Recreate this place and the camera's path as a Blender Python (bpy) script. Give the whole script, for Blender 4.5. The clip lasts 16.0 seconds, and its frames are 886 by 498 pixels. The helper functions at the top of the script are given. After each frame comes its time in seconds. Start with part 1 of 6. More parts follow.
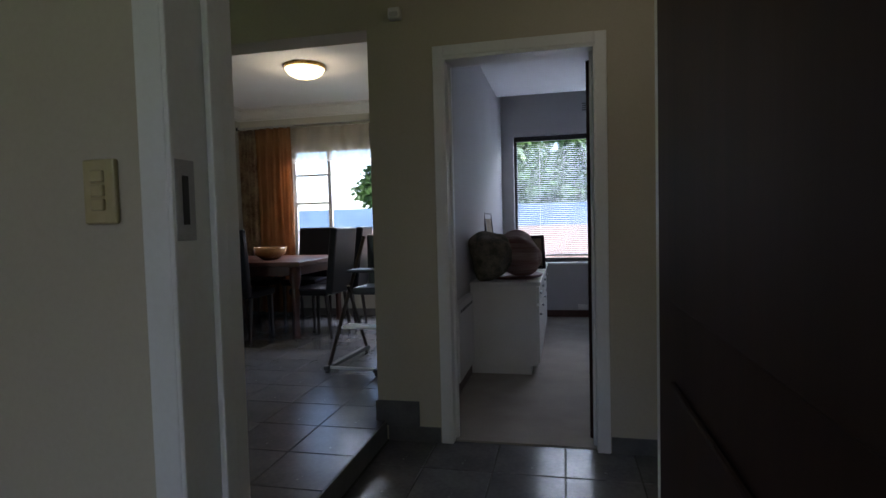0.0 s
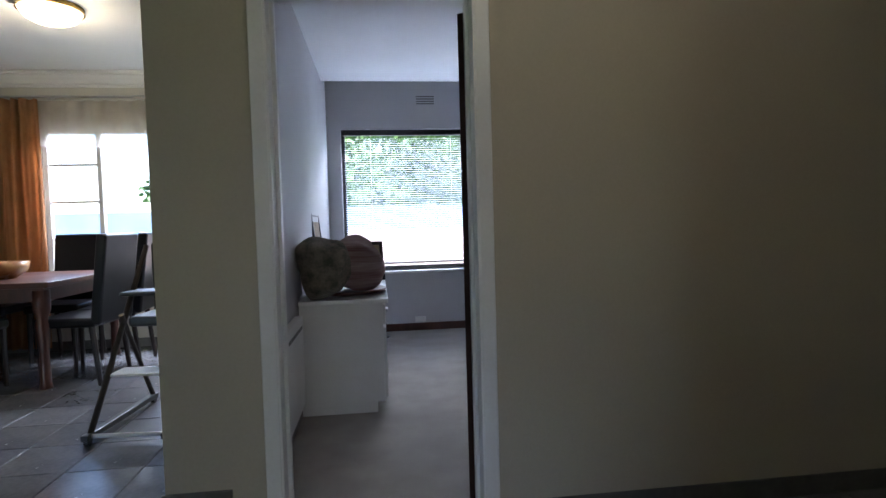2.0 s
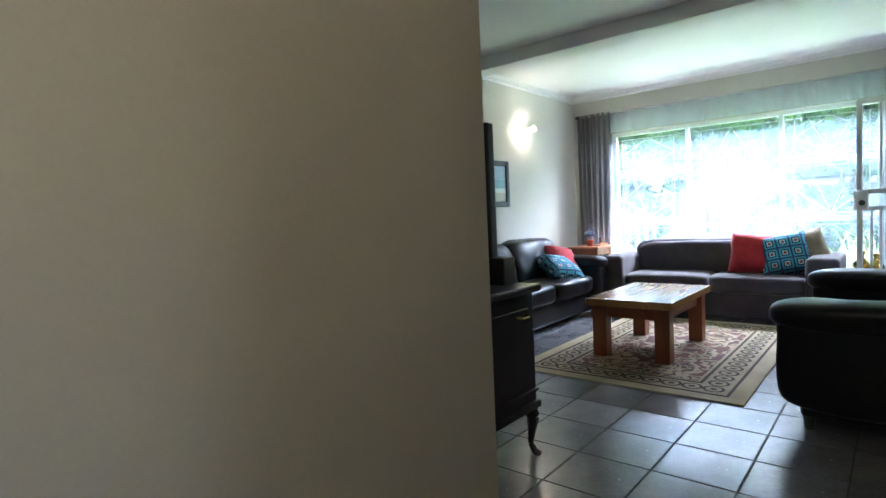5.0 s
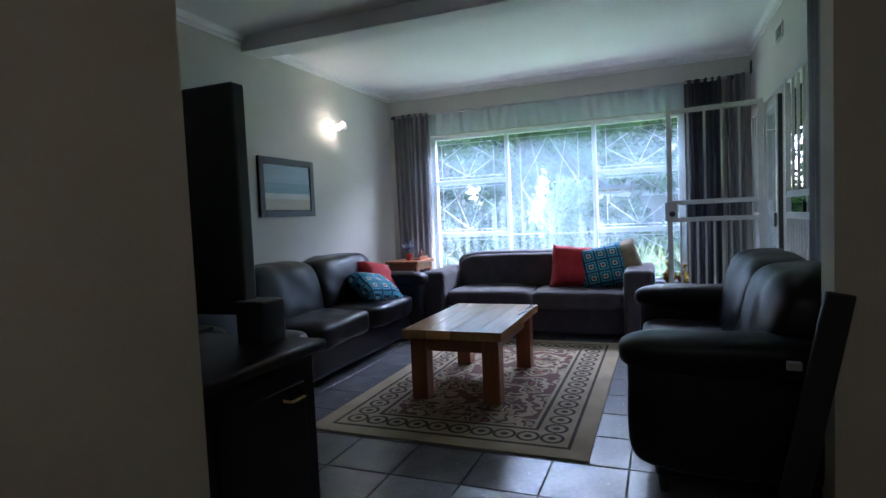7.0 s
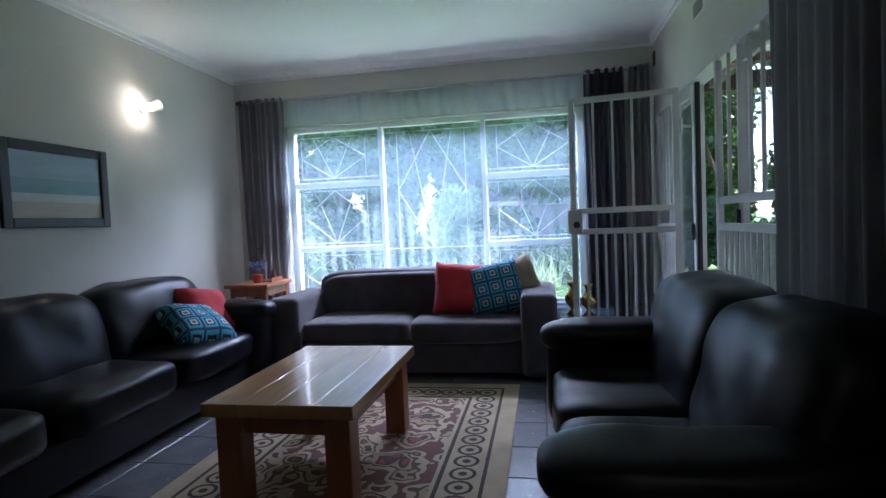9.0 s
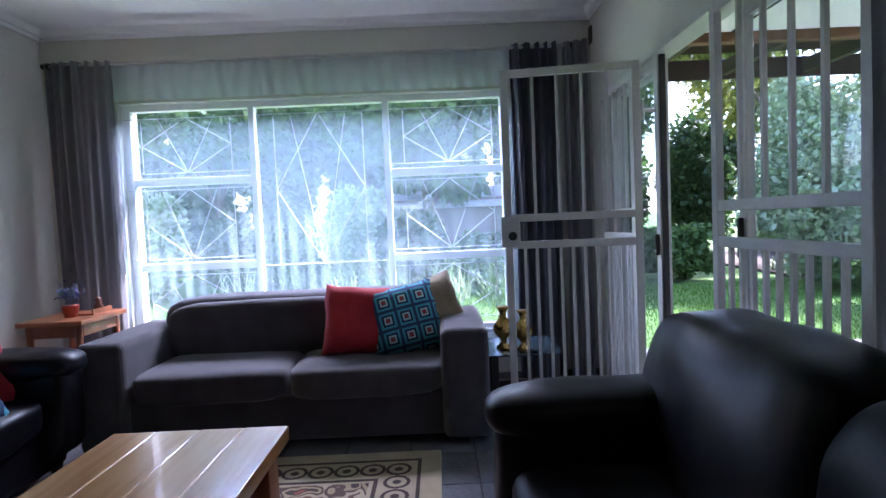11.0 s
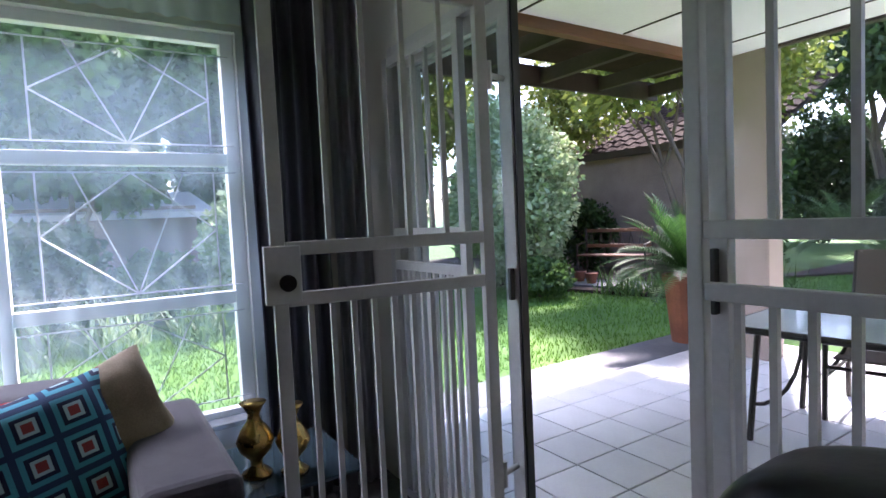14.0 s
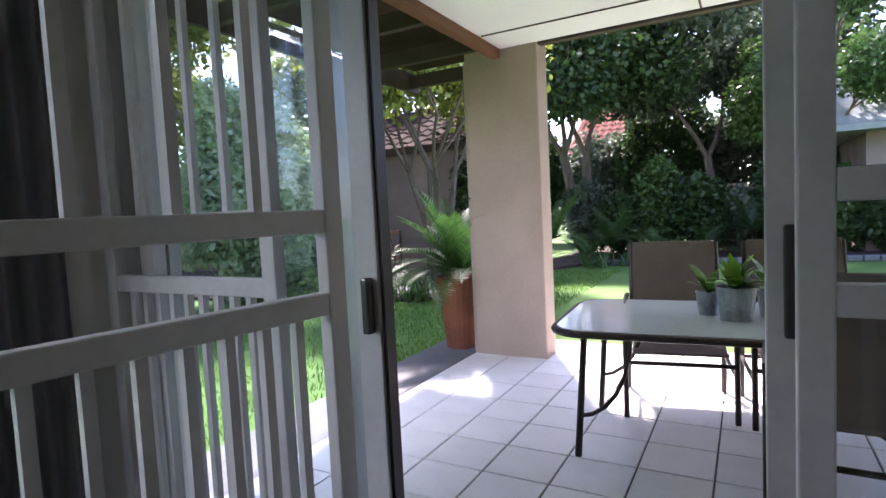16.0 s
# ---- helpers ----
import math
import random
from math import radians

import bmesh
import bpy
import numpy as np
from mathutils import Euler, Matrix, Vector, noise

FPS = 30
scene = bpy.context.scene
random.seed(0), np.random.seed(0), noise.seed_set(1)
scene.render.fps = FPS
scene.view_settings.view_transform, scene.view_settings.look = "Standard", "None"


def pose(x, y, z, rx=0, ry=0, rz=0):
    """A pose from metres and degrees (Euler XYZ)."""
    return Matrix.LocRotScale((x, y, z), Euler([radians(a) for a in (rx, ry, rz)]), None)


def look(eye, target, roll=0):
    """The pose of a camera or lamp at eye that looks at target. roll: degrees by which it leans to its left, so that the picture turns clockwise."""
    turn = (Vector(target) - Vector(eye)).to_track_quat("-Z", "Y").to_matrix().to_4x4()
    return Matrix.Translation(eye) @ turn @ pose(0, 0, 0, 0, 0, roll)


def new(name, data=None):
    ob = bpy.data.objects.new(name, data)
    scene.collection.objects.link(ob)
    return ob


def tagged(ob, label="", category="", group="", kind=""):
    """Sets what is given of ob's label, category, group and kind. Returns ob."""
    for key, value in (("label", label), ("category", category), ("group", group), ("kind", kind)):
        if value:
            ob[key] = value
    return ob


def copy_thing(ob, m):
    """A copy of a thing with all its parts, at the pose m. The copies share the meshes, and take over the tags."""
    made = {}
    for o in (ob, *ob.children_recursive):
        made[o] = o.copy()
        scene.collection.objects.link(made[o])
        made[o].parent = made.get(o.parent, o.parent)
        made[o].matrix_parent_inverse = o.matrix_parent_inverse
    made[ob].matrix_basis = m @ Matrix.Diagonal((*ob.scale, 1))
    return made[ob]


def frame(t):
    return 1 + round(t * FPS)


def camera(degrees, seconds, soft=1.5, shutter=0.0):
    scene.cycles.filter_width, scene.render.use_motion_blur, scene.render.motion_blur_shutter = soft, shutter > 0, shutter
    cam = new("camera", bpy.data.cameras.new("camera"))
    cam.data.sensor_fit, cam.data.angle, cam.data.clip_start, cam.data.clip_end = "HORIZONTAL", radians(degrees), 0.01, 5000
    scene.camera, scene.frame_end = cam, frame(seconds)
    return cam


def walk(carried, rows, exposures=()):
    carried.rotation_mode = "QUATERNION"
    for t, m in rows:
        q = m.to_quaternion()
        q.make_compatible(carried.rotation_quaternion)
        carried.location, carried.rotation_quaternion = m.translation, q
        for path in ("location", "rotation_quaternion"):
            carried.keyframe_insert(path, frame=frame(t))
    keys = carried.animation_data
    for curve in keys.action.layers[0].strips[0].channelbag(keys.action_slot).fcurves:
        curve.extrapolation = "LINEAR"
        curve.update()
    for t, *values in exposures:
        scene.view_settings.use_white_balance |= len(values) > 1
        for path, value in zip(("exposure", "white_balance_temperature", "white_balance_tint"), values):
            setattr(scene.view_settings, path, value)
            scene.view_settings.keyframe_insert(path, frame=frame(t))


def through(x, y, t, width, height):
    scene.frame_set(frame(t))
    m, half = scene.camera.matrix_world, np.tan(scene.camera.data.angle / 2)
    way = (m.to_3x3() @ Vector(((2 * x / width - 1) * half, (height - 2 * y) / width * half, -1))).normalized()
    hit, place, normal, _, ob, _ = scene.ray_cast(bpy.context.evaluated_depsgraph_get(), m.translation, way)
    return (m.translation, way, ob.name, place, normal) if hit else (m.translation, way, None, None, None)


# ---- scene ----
cam = camera(78.04, 16.0)
PATH = [
    (0, 0.069, -0.225, 1.205, 87.34, 1.47, 12.32),
    (0.5, -0.024, 0.003, 1.201, 87.48, 1.41, 9.02),
    (1, -0.086, 0.227, 1.207, 87.45, 1.55, 5.01),
    (1.5, -0.145, 0.403, 1.190, 87.52, 1.52, 0.43),
    (2, -0.152, 0.575, 1.190, 87.45, 1.60, -6.85),
    (2.5, -0.122, 0.785, 1.170, 87.35, 1.95, -15.50),
    (3, -0.077, 0.976, 1.134, 87.51, 2.30, -23.00),
    (3.5, 0.023, 1.112, 1.134, 87.03, 2.12, -31.20),
    (4, 0.136, 1.294, 1.122, 86.97, 2.07, -39.55),
    (4.5, 0.298, 1.414, 1.154, 86.68, 2.33, -45.10),
    (5, 0.456, 1.503, 1.156, 86.71, 2.58, -50.25),
    (7.5, 1.607, 1.892, 1.174, 86.91, 2.48, -71.87),
    (8, 1.898, 1.915, 1.162, 87.15, 2.46, -74.72),
    (8.5, 2.162, 1.968, 1.157, 87.35, 2.38, -77.25),
    (9, 2.441, 1.994, 1.173, 87.29, 2.44, -79.86),
    (11.5, 3.697, 2.179, 1.235, 86.85, 2.51, -94.80),
    (12, 3.937, 2.202, 1.255, 86.61, 2.58, -100.04),
    (12.5, 4.172, 2.222, 1.260, 86.62, 2.80, -105.49),
    (13, 4.381, 2.237, 1.273, 86.54, 2.71, -111.46),
    (13.5, 4.612, 2.205, 1.283, 86.79, 2.68, -117.33),
    (14, 4.862, 2.202, 1.284, 86.69, 2.65, -122.86),
    (14.5, 5.091, 2.177, 1.284, 86.32, 2.70, -128.70),
    (15, 5.341, 2.055, 1.279, 86.22, 3.31, -135.51),
    (15.5, 5.517, 1.957, 1.245, 86.28, 2.88, -141.74),
    (16, 5.661, 1.847, 1.220, 86.16, 2.80, -150.95),
]
EXPOSURES = [(0.0, 1.9, 6200, 19), (1.0, 2.2, 6100, 19), (2.0, 3.0, 6000, 18), (3.0, 4.2, 5900, 17), (4.0, 4.45, 5900, 18), (5.0, 4.35, 5900, 18), (6.2, 3.73, 5700, 25), (7.3, 3.03, 5500, 25), (9.0, 2.93, 5500, 25), (11.5, 2.96, 5700, 34), (13.0, 2.63, 6000, 34), (14.0, 2.43, 6200, 31), (16.0, 2.28, 6400, 30)]
walk(cam, [(t, pose(x, y, z, rx, ry, rz)) for t, x, y, z, rx, ry, rz in PATH], EXPOSURES)

# ---------------------------------------------------------------- light
world = bpy.data.worlds.new("sky")
scene.world = world
world.use_nodes = True
wn = world.node_tree
sky = wn.nodes.new("ShaderNodeTexSky")
sky.sky_type, sky.sun_disc = "NISHITA", False
sky.sun_elevation, sky.sun_rotation = radians(52), radians(150)
sky.air_density, sky.dust_density = 1.0, 1.0
wn.links.new(sky.outputs[0], wn.nodes["Background"].inputs[0])
wn.nodes["Background"].inputs[1].default_value = 0.15
sun = new("sun", bpy.data.lights.new("sun", "SUN"))
sun.data.energy, sun.data.angle, sun.data.color = 5.0, radians(4), (1.0, 0.95, 0.88)
SUN_DIR = Vector((math.sin(radians(150)) * math.cos(radians(52)), math.cos(radians(150)) * math.cos(radians(52)), math.sin(radians(52))))
sun.matrix_world = look(SUN_DIR * 30, (0, 0, 0))


def sky_fill_lamp(x, y, z, w, h, facing, watts):
    """Added area lamp standing in for sky light through a window."""
    lamp = new("window_light", bpy.data.lights.new("window_light", "AREA"))
    lamp.data.shape, lamp.data.size, lamp.data.size_y, lamp.data.energy = "RECTANGLE", w, h, watts
    lamp.data.color = (0.86, 0.93, 1.0)
    lamp.matrix_world = look((x, y, z), (x + facing[0], y + facing[1], z + facing[2]))
    return lamp


def bulb(x, y, z, watts, radius, color=(1.0, 0.8, 0.5)):
    lamp = new("bulb_light", bpy.data.lights.new("bulb_light", "POINT"))
    lamp.data.energy, lamp.data.shadow_soft_size, lamp.data.color = watts, radius, color
    lamp.location = (x, y, z)


# Bedroom and dining fill lamps, hung outside above the windows, out of sight.
sky_fill_lamp(0.6, 7.75, 3.05, 2.2, 1.0, (0, -1, -0.55), 75)
sky_fill_lamp(-2.1, 7.1, 3.0, 2.4, 1.0, (0, -1, -0.5), 60)
# Fill lamp added in an invented back-wall opening, behind the camera.
sky_fill_lamp(-0.4, -2.46, 1.5, 2.2, 1.3, (0, 1, 0), 1.0)
# Lounge fill lamp, likewise added outside above the window.
sky_fill_lamp(8.42, 3.0, 3.0, 2.7, 1.0, (-1, 0, -0.45), 78)


# ---------------------------------------------------------------- materials
def mat(name, a, b=None, rough=0.6, metal=0.0, scale=6.0, fine=60.0, bump=0.05, vary=0.0, coat=0.0, stretch=(1, 1, 1), spec=0.5, rvar=0.08, sheen=0.0):
    """Two-scale noise between two colours, fine bump, optional per-object variation."""
    m = bpy.data.materials.new(name)
    m.use_nodes = True
    nt = m.node_tree
    N, L = nt.nodes, nt.links
    bs = N["Principled BSDF"]
    b = b or tuple(c * 0.85 for c in a)
    tc = N.new("ShaderNodeTexCoord")
    mp = N.new("ShaderNodeMapping")
    mp.inputs["Scale"].default_value = stretch
    L.new(tc.outputs["Object"], mp.inputs[0])
    n1 = N.new("ShaderNodeTexNoise")
    n1.inputs["Scale"].default_value, n1.inputs["Detail"].default_value = scale, 4
    n2 = N.new("ShaderNodeTexNoise")
    n2.inputs["Scale"].default_value, n2.inputs["Detail"].default_value = fine, 3
    L.new(mp.outputs[0], n1.inputs[0])
    L.new(mp.outputs[0], n2.inputs[0])
    ad = N.new("ShaderNodeMath")
    ad.operation = "MULTIPLY_ADD"
    L.new(n2.outputs[0], ad.inputs[0])
    ad.inputs[1].default_value = 0.5
    L.new(n1.outputs[0], ad.inputs[2])
    rp = N.new("ShaderNodeValToRGB")
    rp.color_ramp.elements[0].position, rp.color_ramp.elements[1].position = 0.55, 0.95
    rp.color_ramp.elements[0].color, rp.color_ramp.elements[1].color = (*a, 1), (*b, 1)
    L.new(ad.outputs[0], rp.inputs[0])
    out = rp.outputs[0]
    if vary:
        oi = N.new("ShaderNodeObjectInfo")
        mr = N.new("ShaderNodeMapRange")
        mr.inputs[3].default_value, mr.inputs[4].default_value = 1 - vary, 1 + vary
        hs = N.new("ShaderNodeHueSaturation")
        L.new(oi.outputs["Random"], mr.inputs[0])
        L.new(mr.outputs[0], hs.inputs["Value"])
        L.new(out, hs.inputs["Color"])
        out = hs.outputs[0]
    L.new(out, bs.inputs["Base Color"])
    rr = N.new("ShaderNodeMapRange")
    rr.inputs[3].default_value, rr.inputs[4].default_value = max(0.02, rough - rvar), min(1, rough + rvar)
    L.new(n1.outputs[0], rr.inputs[0])
    L.new(rr.outputs[0], bs.inputs["Roughness"])
    bs.inputs["Metallic"].default_value = metal
    bs.inputs["Coat Weight"].default_value = coat
    bs.inputs["Specular IOR Level"].default_value = spec
    bs.inputs["Sheen Weight"].default_value = sheen
    if bump:
        bp = N.new("ShaderNodeBump")
        bp.inputs["Strength"].default_value, bp.inputs["Distance"].default_value = bump, 0.01
        L.new(ad.outputs[0], bp.inputs["Height"])
        L.new(bp.outputs[0], bs.inputs["Normal"])
    return m


def glow(name, color, strength):
    m = bpy.data.materials.new(name)
    m.use_nodes = True
    bs = m.node_tree.nodes["Principled BSDF"]
    bs.inputs["Base Color"].default_value = (*color, 1)
    bs.inputs["Emission Color"].default_value = (*color, 1)
    bs.inputs["Emission Strength"].default_value = strength
    return m


def glass(name, tint=(0.95, 0.98, 1.0), gloss=0.08):
    """A thin pane: mostly clear, with a Fresnel share of mirror."""
    m = bpy.data.materials.new(name)
    m.use_nodes = True
    N, L = m.node_tree.nodes, m.node_tree.links
    N.remove(N["Principled BSDF"])
    tr, gl, mx, fr = N.new("ShaderNodeBsdfTransparent"), N.new("ShaderNodeBsdfGlossy"), N.new("ShaderNodeMixShader"), N.new("ShaderNodeLayerWeight")
    tr.inputs[0].default_value = (*tint, 1)
    gl.inputs["Roughness"].default_value = 0.02
    fr.inputs[0].default_value = 0.5
    pw, sc = N.new("ShaderNodeMath"), N.new("ShaderNodeMath")
    pw.operation, sc.operation = "POWER", "MULTIPLY_ADD"
    pw.inputs[1].default_value, sc.inputs[1].default_value, sc.inputs[2].default_value = 4.0, 0.55, 0.04
    L.new(fr.outputs["Facing"], pw.inputs[0])
    L.new(pw.outputs[0], sc.inputs[0])
    L.new(sc.outputs[0], mx.inputs[0])
    L.new(tr.outputs[0], mx.inputs[1])
    L.new(gl.outputs[0], mx.inputs[2])
    L.new(mx.outputs[0], N["Material Output"].inputs[0])
    return m


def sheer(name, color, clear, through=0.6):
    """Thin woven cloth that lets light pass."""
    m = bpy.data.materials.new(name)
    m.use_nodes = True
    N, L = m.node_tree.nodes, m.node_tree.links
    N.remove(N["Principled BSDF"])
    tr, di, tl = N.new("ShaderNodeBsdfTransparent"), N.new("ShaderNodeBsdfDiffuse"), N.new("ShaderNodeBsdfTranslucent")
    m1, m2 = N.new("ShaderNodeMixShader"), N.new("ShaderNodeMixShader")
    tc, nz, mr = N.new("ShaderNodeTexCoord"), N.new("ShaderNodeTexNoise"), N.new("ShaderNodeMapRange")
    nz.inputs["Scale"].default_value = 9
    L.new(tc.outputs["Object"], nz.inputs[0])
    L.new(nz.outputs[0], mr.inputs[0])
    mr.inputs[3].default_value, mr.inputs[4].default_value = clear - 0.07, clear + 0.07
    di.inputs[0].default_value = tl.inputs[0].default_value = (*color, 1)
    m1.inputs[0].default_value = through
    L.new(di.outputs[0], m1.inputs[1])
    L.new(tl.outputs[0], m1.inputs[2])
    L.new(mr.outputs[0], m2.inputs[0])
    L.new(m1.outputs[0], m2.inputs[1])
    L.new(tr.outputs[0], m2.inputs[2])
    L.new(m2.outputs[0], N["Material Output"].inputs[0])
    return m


def leafy(name, a, b, trans=0.35):
    """Leaves: colour differs leaf by leaf, some light passes through."""
    m = bpy.data.materials.new(name)
    m.use_nodes = True
    N, L = m.node_tree.nodes, m.node_tree.links
    bs = N["Principled BSDF"]
    ge, rp = N.new("ShaderNodeNewGeometry"), N.new("ShaderNodeValToRGB")
    rp.color_ramp.elements[0].color, rp.color_ramp.elements[1].color = (*a, 1), (*b, 1)
    L.new(ge.outputs["Random Per Island"], rp.inputs[0])
    L.new(rp.outputs[0], bs.inputs["Base Color"])
    bs.inputs["Roughness"].default_value = 0.5
    tl, mx = N.new("ShaderNodeBsdfTranslucent"), N.new("ShaderNodeMixShader")
    L.new(rp.outputs[0], tl.inputs[0])
    mx.inputs[0].default_value = trans
    L.new(bs.outputs[0], mx.inputs[1])
    L.new(tl.outputs[0], mx.inputs[2])
    L.new(mx.outputs[0], N["Material Output"].inputs[0])
    return m


M_WALL = mat("wall_paint_beige", (0.50, 0.45, 0.35), (0.46, 0.41, 0.315), 0.75, scale=1.2, fine=90, bump=0.06)
M_WALL_L = mat("wall_paint_lounge", (0.56, 0.545, 0.49), (0.52, 0.505, 0.45), 0.72, scale=1.2, fine=90, bump=0.06)
M_WALL_B = mat("wall_paint_bedroom", (0.53, 0.52, 0.53), (0.49, 0.48, 0.49), 0.6, scale=1.2, fine=90, bump=0.05)
M_CEIL = mat("ceiling_paint", (0.80, 0.80, 0.80), (0.75, 0.75, 0.75), 0.8, scale=1.5, fine=120, bump=0.03)
M_WHITE = mat("white_gloss_paint", (0.78, 0.78, 0.76), (0.72, 0.71, 0.68), 0.35, scale=4, fine=70, bump=0.03)
M_TILE = mat("slate_tile", (0.155, 0.155, 0.165), (0.105, 0.105, 0.115), 0.24, scale=5, fine=40, bump=0.035, vary=0.12, rvar=0.1)
M_GROUT = mat("dark_grout", (0.045, 0.042, 0.04), (0.03, 0.03, 0.03), 0.9, scale=20, fine=120)
M_SKIRT = mat("slate_skirting", (0.13, 0.125, 0.12), (0.09, 0.088, 0.085), 0.4, scale=8, fine=50)
M_CARPET = mat("beige_carpet", (0.36, 0.32, 0.28), (0.27, 0.24, 0.205), 0.95, scale=4, fine=240, bump=0.5, sheen=0.2)
M_WOODRED = mat("dark_red_wood", (0.10, 0.032, 0.018), (0.045, 0.014, 0.009), 0.35, scale=3, fine=30, stretch=(1, 1, 0.12), bump=0.04)
M_DOORWOOD = mat("dark_door_wood", (0.030, 0.011, 0.007), (0.016, 0.006, 0.004), 0.6, spec=0.2, scale=3, fine=40, stretch=(1, 1, 0.1))
M_MAHOG = mat("dark_mahogany", (0.016, 0.007, 0.006), (0.009, 0.004, 0.0035), 0.32, scale=4, fine=30, stretch=(1, 1, 0.2), bump=0.03, coat=0.1)
M_PINE = mat("varnished_pine", (0.52, 0.30, 0.13), (0.33, 0.155, 0.06), 0.25, scale=3, fine=26, stretch=(0.14, 1.4, 1), bump=0.03, coat=0.3)
M_PINELEG = mat("varnished_pine_legs", (0.36, 0.13, 0.055), (0.22, 0.07, 0.03), 0.35, scale=3, fine=26, stretch=(1.4, 1.4, 0.14), bump=0.03)
M_LEATHER = mat("black_leather", (0.0065, 0.006, 0.009), (0.004, 0.0038, 0.006), 0.36, scale=5, fine=70, bump=0.06, spec=0.26)
M_FABRIC = mat("charcoal_fabric", (0.050, 0.041, 0.048), (0.032, 0.026, 0.031), 0.95, scale=8, fine=320, bump=0.35, sheen=0.25)
M_RED = mat("red_cushion_cloth", (0.42, 0.018, 0.026), (0.29, 0.01, 0.018), 0.9, scale=10, fine=260, bump=0.4, sheen=0.05)
M_BEIGE = mat("tan_cushion_cloth", (0.30, 0.235, 0.16), (0.19, 0.14, 0.09), 0.9, scale=12, fine=200, bump=0.3)
M_CURTAIN = mat("grey_curtain_cloth", (0.34, 0.34, 0.36), (0.27, 0.27, 0.29), 0.85, scale=3, fine=200, bump=0.2, stretch=(1, 1, 0.3), sheen=0.2)
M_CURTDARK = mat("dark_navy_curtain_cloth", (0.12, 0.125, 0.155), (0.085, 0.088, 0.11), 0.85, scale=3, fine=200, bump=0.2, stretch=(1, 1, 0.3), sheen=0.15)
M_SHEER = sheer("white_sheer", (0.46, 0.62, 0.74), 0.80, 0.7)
M_SHEERTOP = sheer("sheer_heading", (0.55, 0.62, 0.67), 0.10, 0.35)
M_BLACK = mat("black_plastic", (0.012, 0.012, 0.013), (0.02, 0.02, 0.02), 0.4, scale=8, fine=90, bump=0.02)
M_SCREEN = mat("tv_screen", (0.008, 0.008, 0.01), (0.01, 0.01, 0.012), 0.12, scale=2, fine=20, bump=0)
M_STEELW = mat("grey_painted_steel", (0.52, 0.52, 0.51), (0.44, 0.44, 0.43), 0.4, scale=6, fine=60, bump=0.03)
M_ALU = mat("brushed_aluminium", (0.5, 0.5, 0.51), (0.4, 0.4, 0.41), 0.35, metal=0.9, scale=5, fine=80, bump=0.02)
M_BRASS = mat("aged_brass", (0.50, 0.33, 0.10), (0.30, 0.18, 0.05), 0.28, metal=1.0, scale=9, fine=50, bump=0.05)
M_GLASS = glass("window_glass")
M_TABLEGLASS = mat("frosted_table_glass", (0.62, 0.70, 0.71), (0.55, 0.63, 0.64), 0.12, scale=4, fine=50, bump=0.01)
M_PATIO = mat("white_patio_tile", (0.80, 0.79, 0.79), (0.72, 0.71, 0.71), 0.3, scale=4, fine=50, bump=0.03, vary=0.05)
M_PGROUT = mat("grey_grout", (0.14, 0.135, 0.13), (0.09, 0.085, 0.08), 0.9, scale=30, fine=120)
M_CONC = mat("grey_concrete", (0.17, 0.17, 0.175), (0.11, 0.11, 0.115), 0.85, scale=3, fine=60, bump=0.2)
M_STUCCO = mat("pink_beige_stucco", (0.40, 0.305, 0.255), (0.33, 0.25, 0.205), 0.85, scale=2, fine=70, bump=0.2)
M_STUCCO2 = mat("boundary_wall_plaster", (0.33, 0.25, 0.215), (0.23, 0.175, 0.15), 0.9, scale=1.5, fine=40, bump=0.25)
M_BEAM = mat("brown_timber", (0.17, 0.065, 0.028), (0.095, 0.036, 0.017), 0.55, scale=3, fine=40, stretch=(1, 0.15, 1), bump=0.1)
M_RAFTER = mat("dark_timber", (0.05, 0.032, 0.024), (0.03, 0.02, 0.015), 0.7, scale=3, fine=40, bump=0.1)
M_SOFFIT = mat("white_soffit_board", (0.78, 0.76, 0.77), (0.71, 0.69, 0.7), 0.7, scale=1.5, fine=60, bump=0.05)
M_GRASS = mat("lawn", (0.085, 0.19, 0.022), (0.052, 0.125, 0.016), 0.9, scale=1.6, fine=45, bump=0.6)
M_BLADE = leafy("grass_blade", (0.06, 0.15, 0.015), (0.14, 0.28, 0.035))
M_SOIL = mat("garden_soil", (0.07, 0.045, 0.03), (0.035, 0.022, 0.015), 0.95, scale=6, fine=60, bump=0.6)
M_BARK = mat("grey_brown_bark", (0.15, 0.115, 0.085), (0.075, 0.055, 0.042), 0.9, scale=9, fine=60, stretch=(1, 1, 0.3), bump=0.6)
M_TERRA = mat("terracotta", (0.24, 0.075, 0.035), (0.16, 0.05, 0.025), 0.75, scale=5, fine=60, bump=0.1)
M_ROOFTILE = mat("red_roof_tile", (0.20, 0.07, 0.05), (0.12, 0.042, 0.032), 0.95, spec=0.1, scale=3, fine=40, bump=0.2, vary=0.25)
M_ROOFDARK = mat("brown_roof_tile", (0.045, 0.028, 0.022), (0.026, 0.017, 0.014), 0.95, scale=3, fine=40, bump=0.2, vary=0.25, spec=0.1)
M_GREYROOF = mat("grey_sheet_roof", (0.27, 0.30, 0.29), (0.21, 0.235, 0.23), 0.6, scale=2, fine=40)
M_BRONZE = mat("dark_bronze_tube", (0.045, 0.035, 0.028), (0.03, 0.023, 0.018), 0.4, metal=0.4, scale=6, fine=60, bump=0.02)
M_SLING = mat("brown_sling_fabric", (0.16, 0.125, 0.10), (0.12, 0.092, 0.075), 0.8, scale=6, fine=300, bump=0.3)
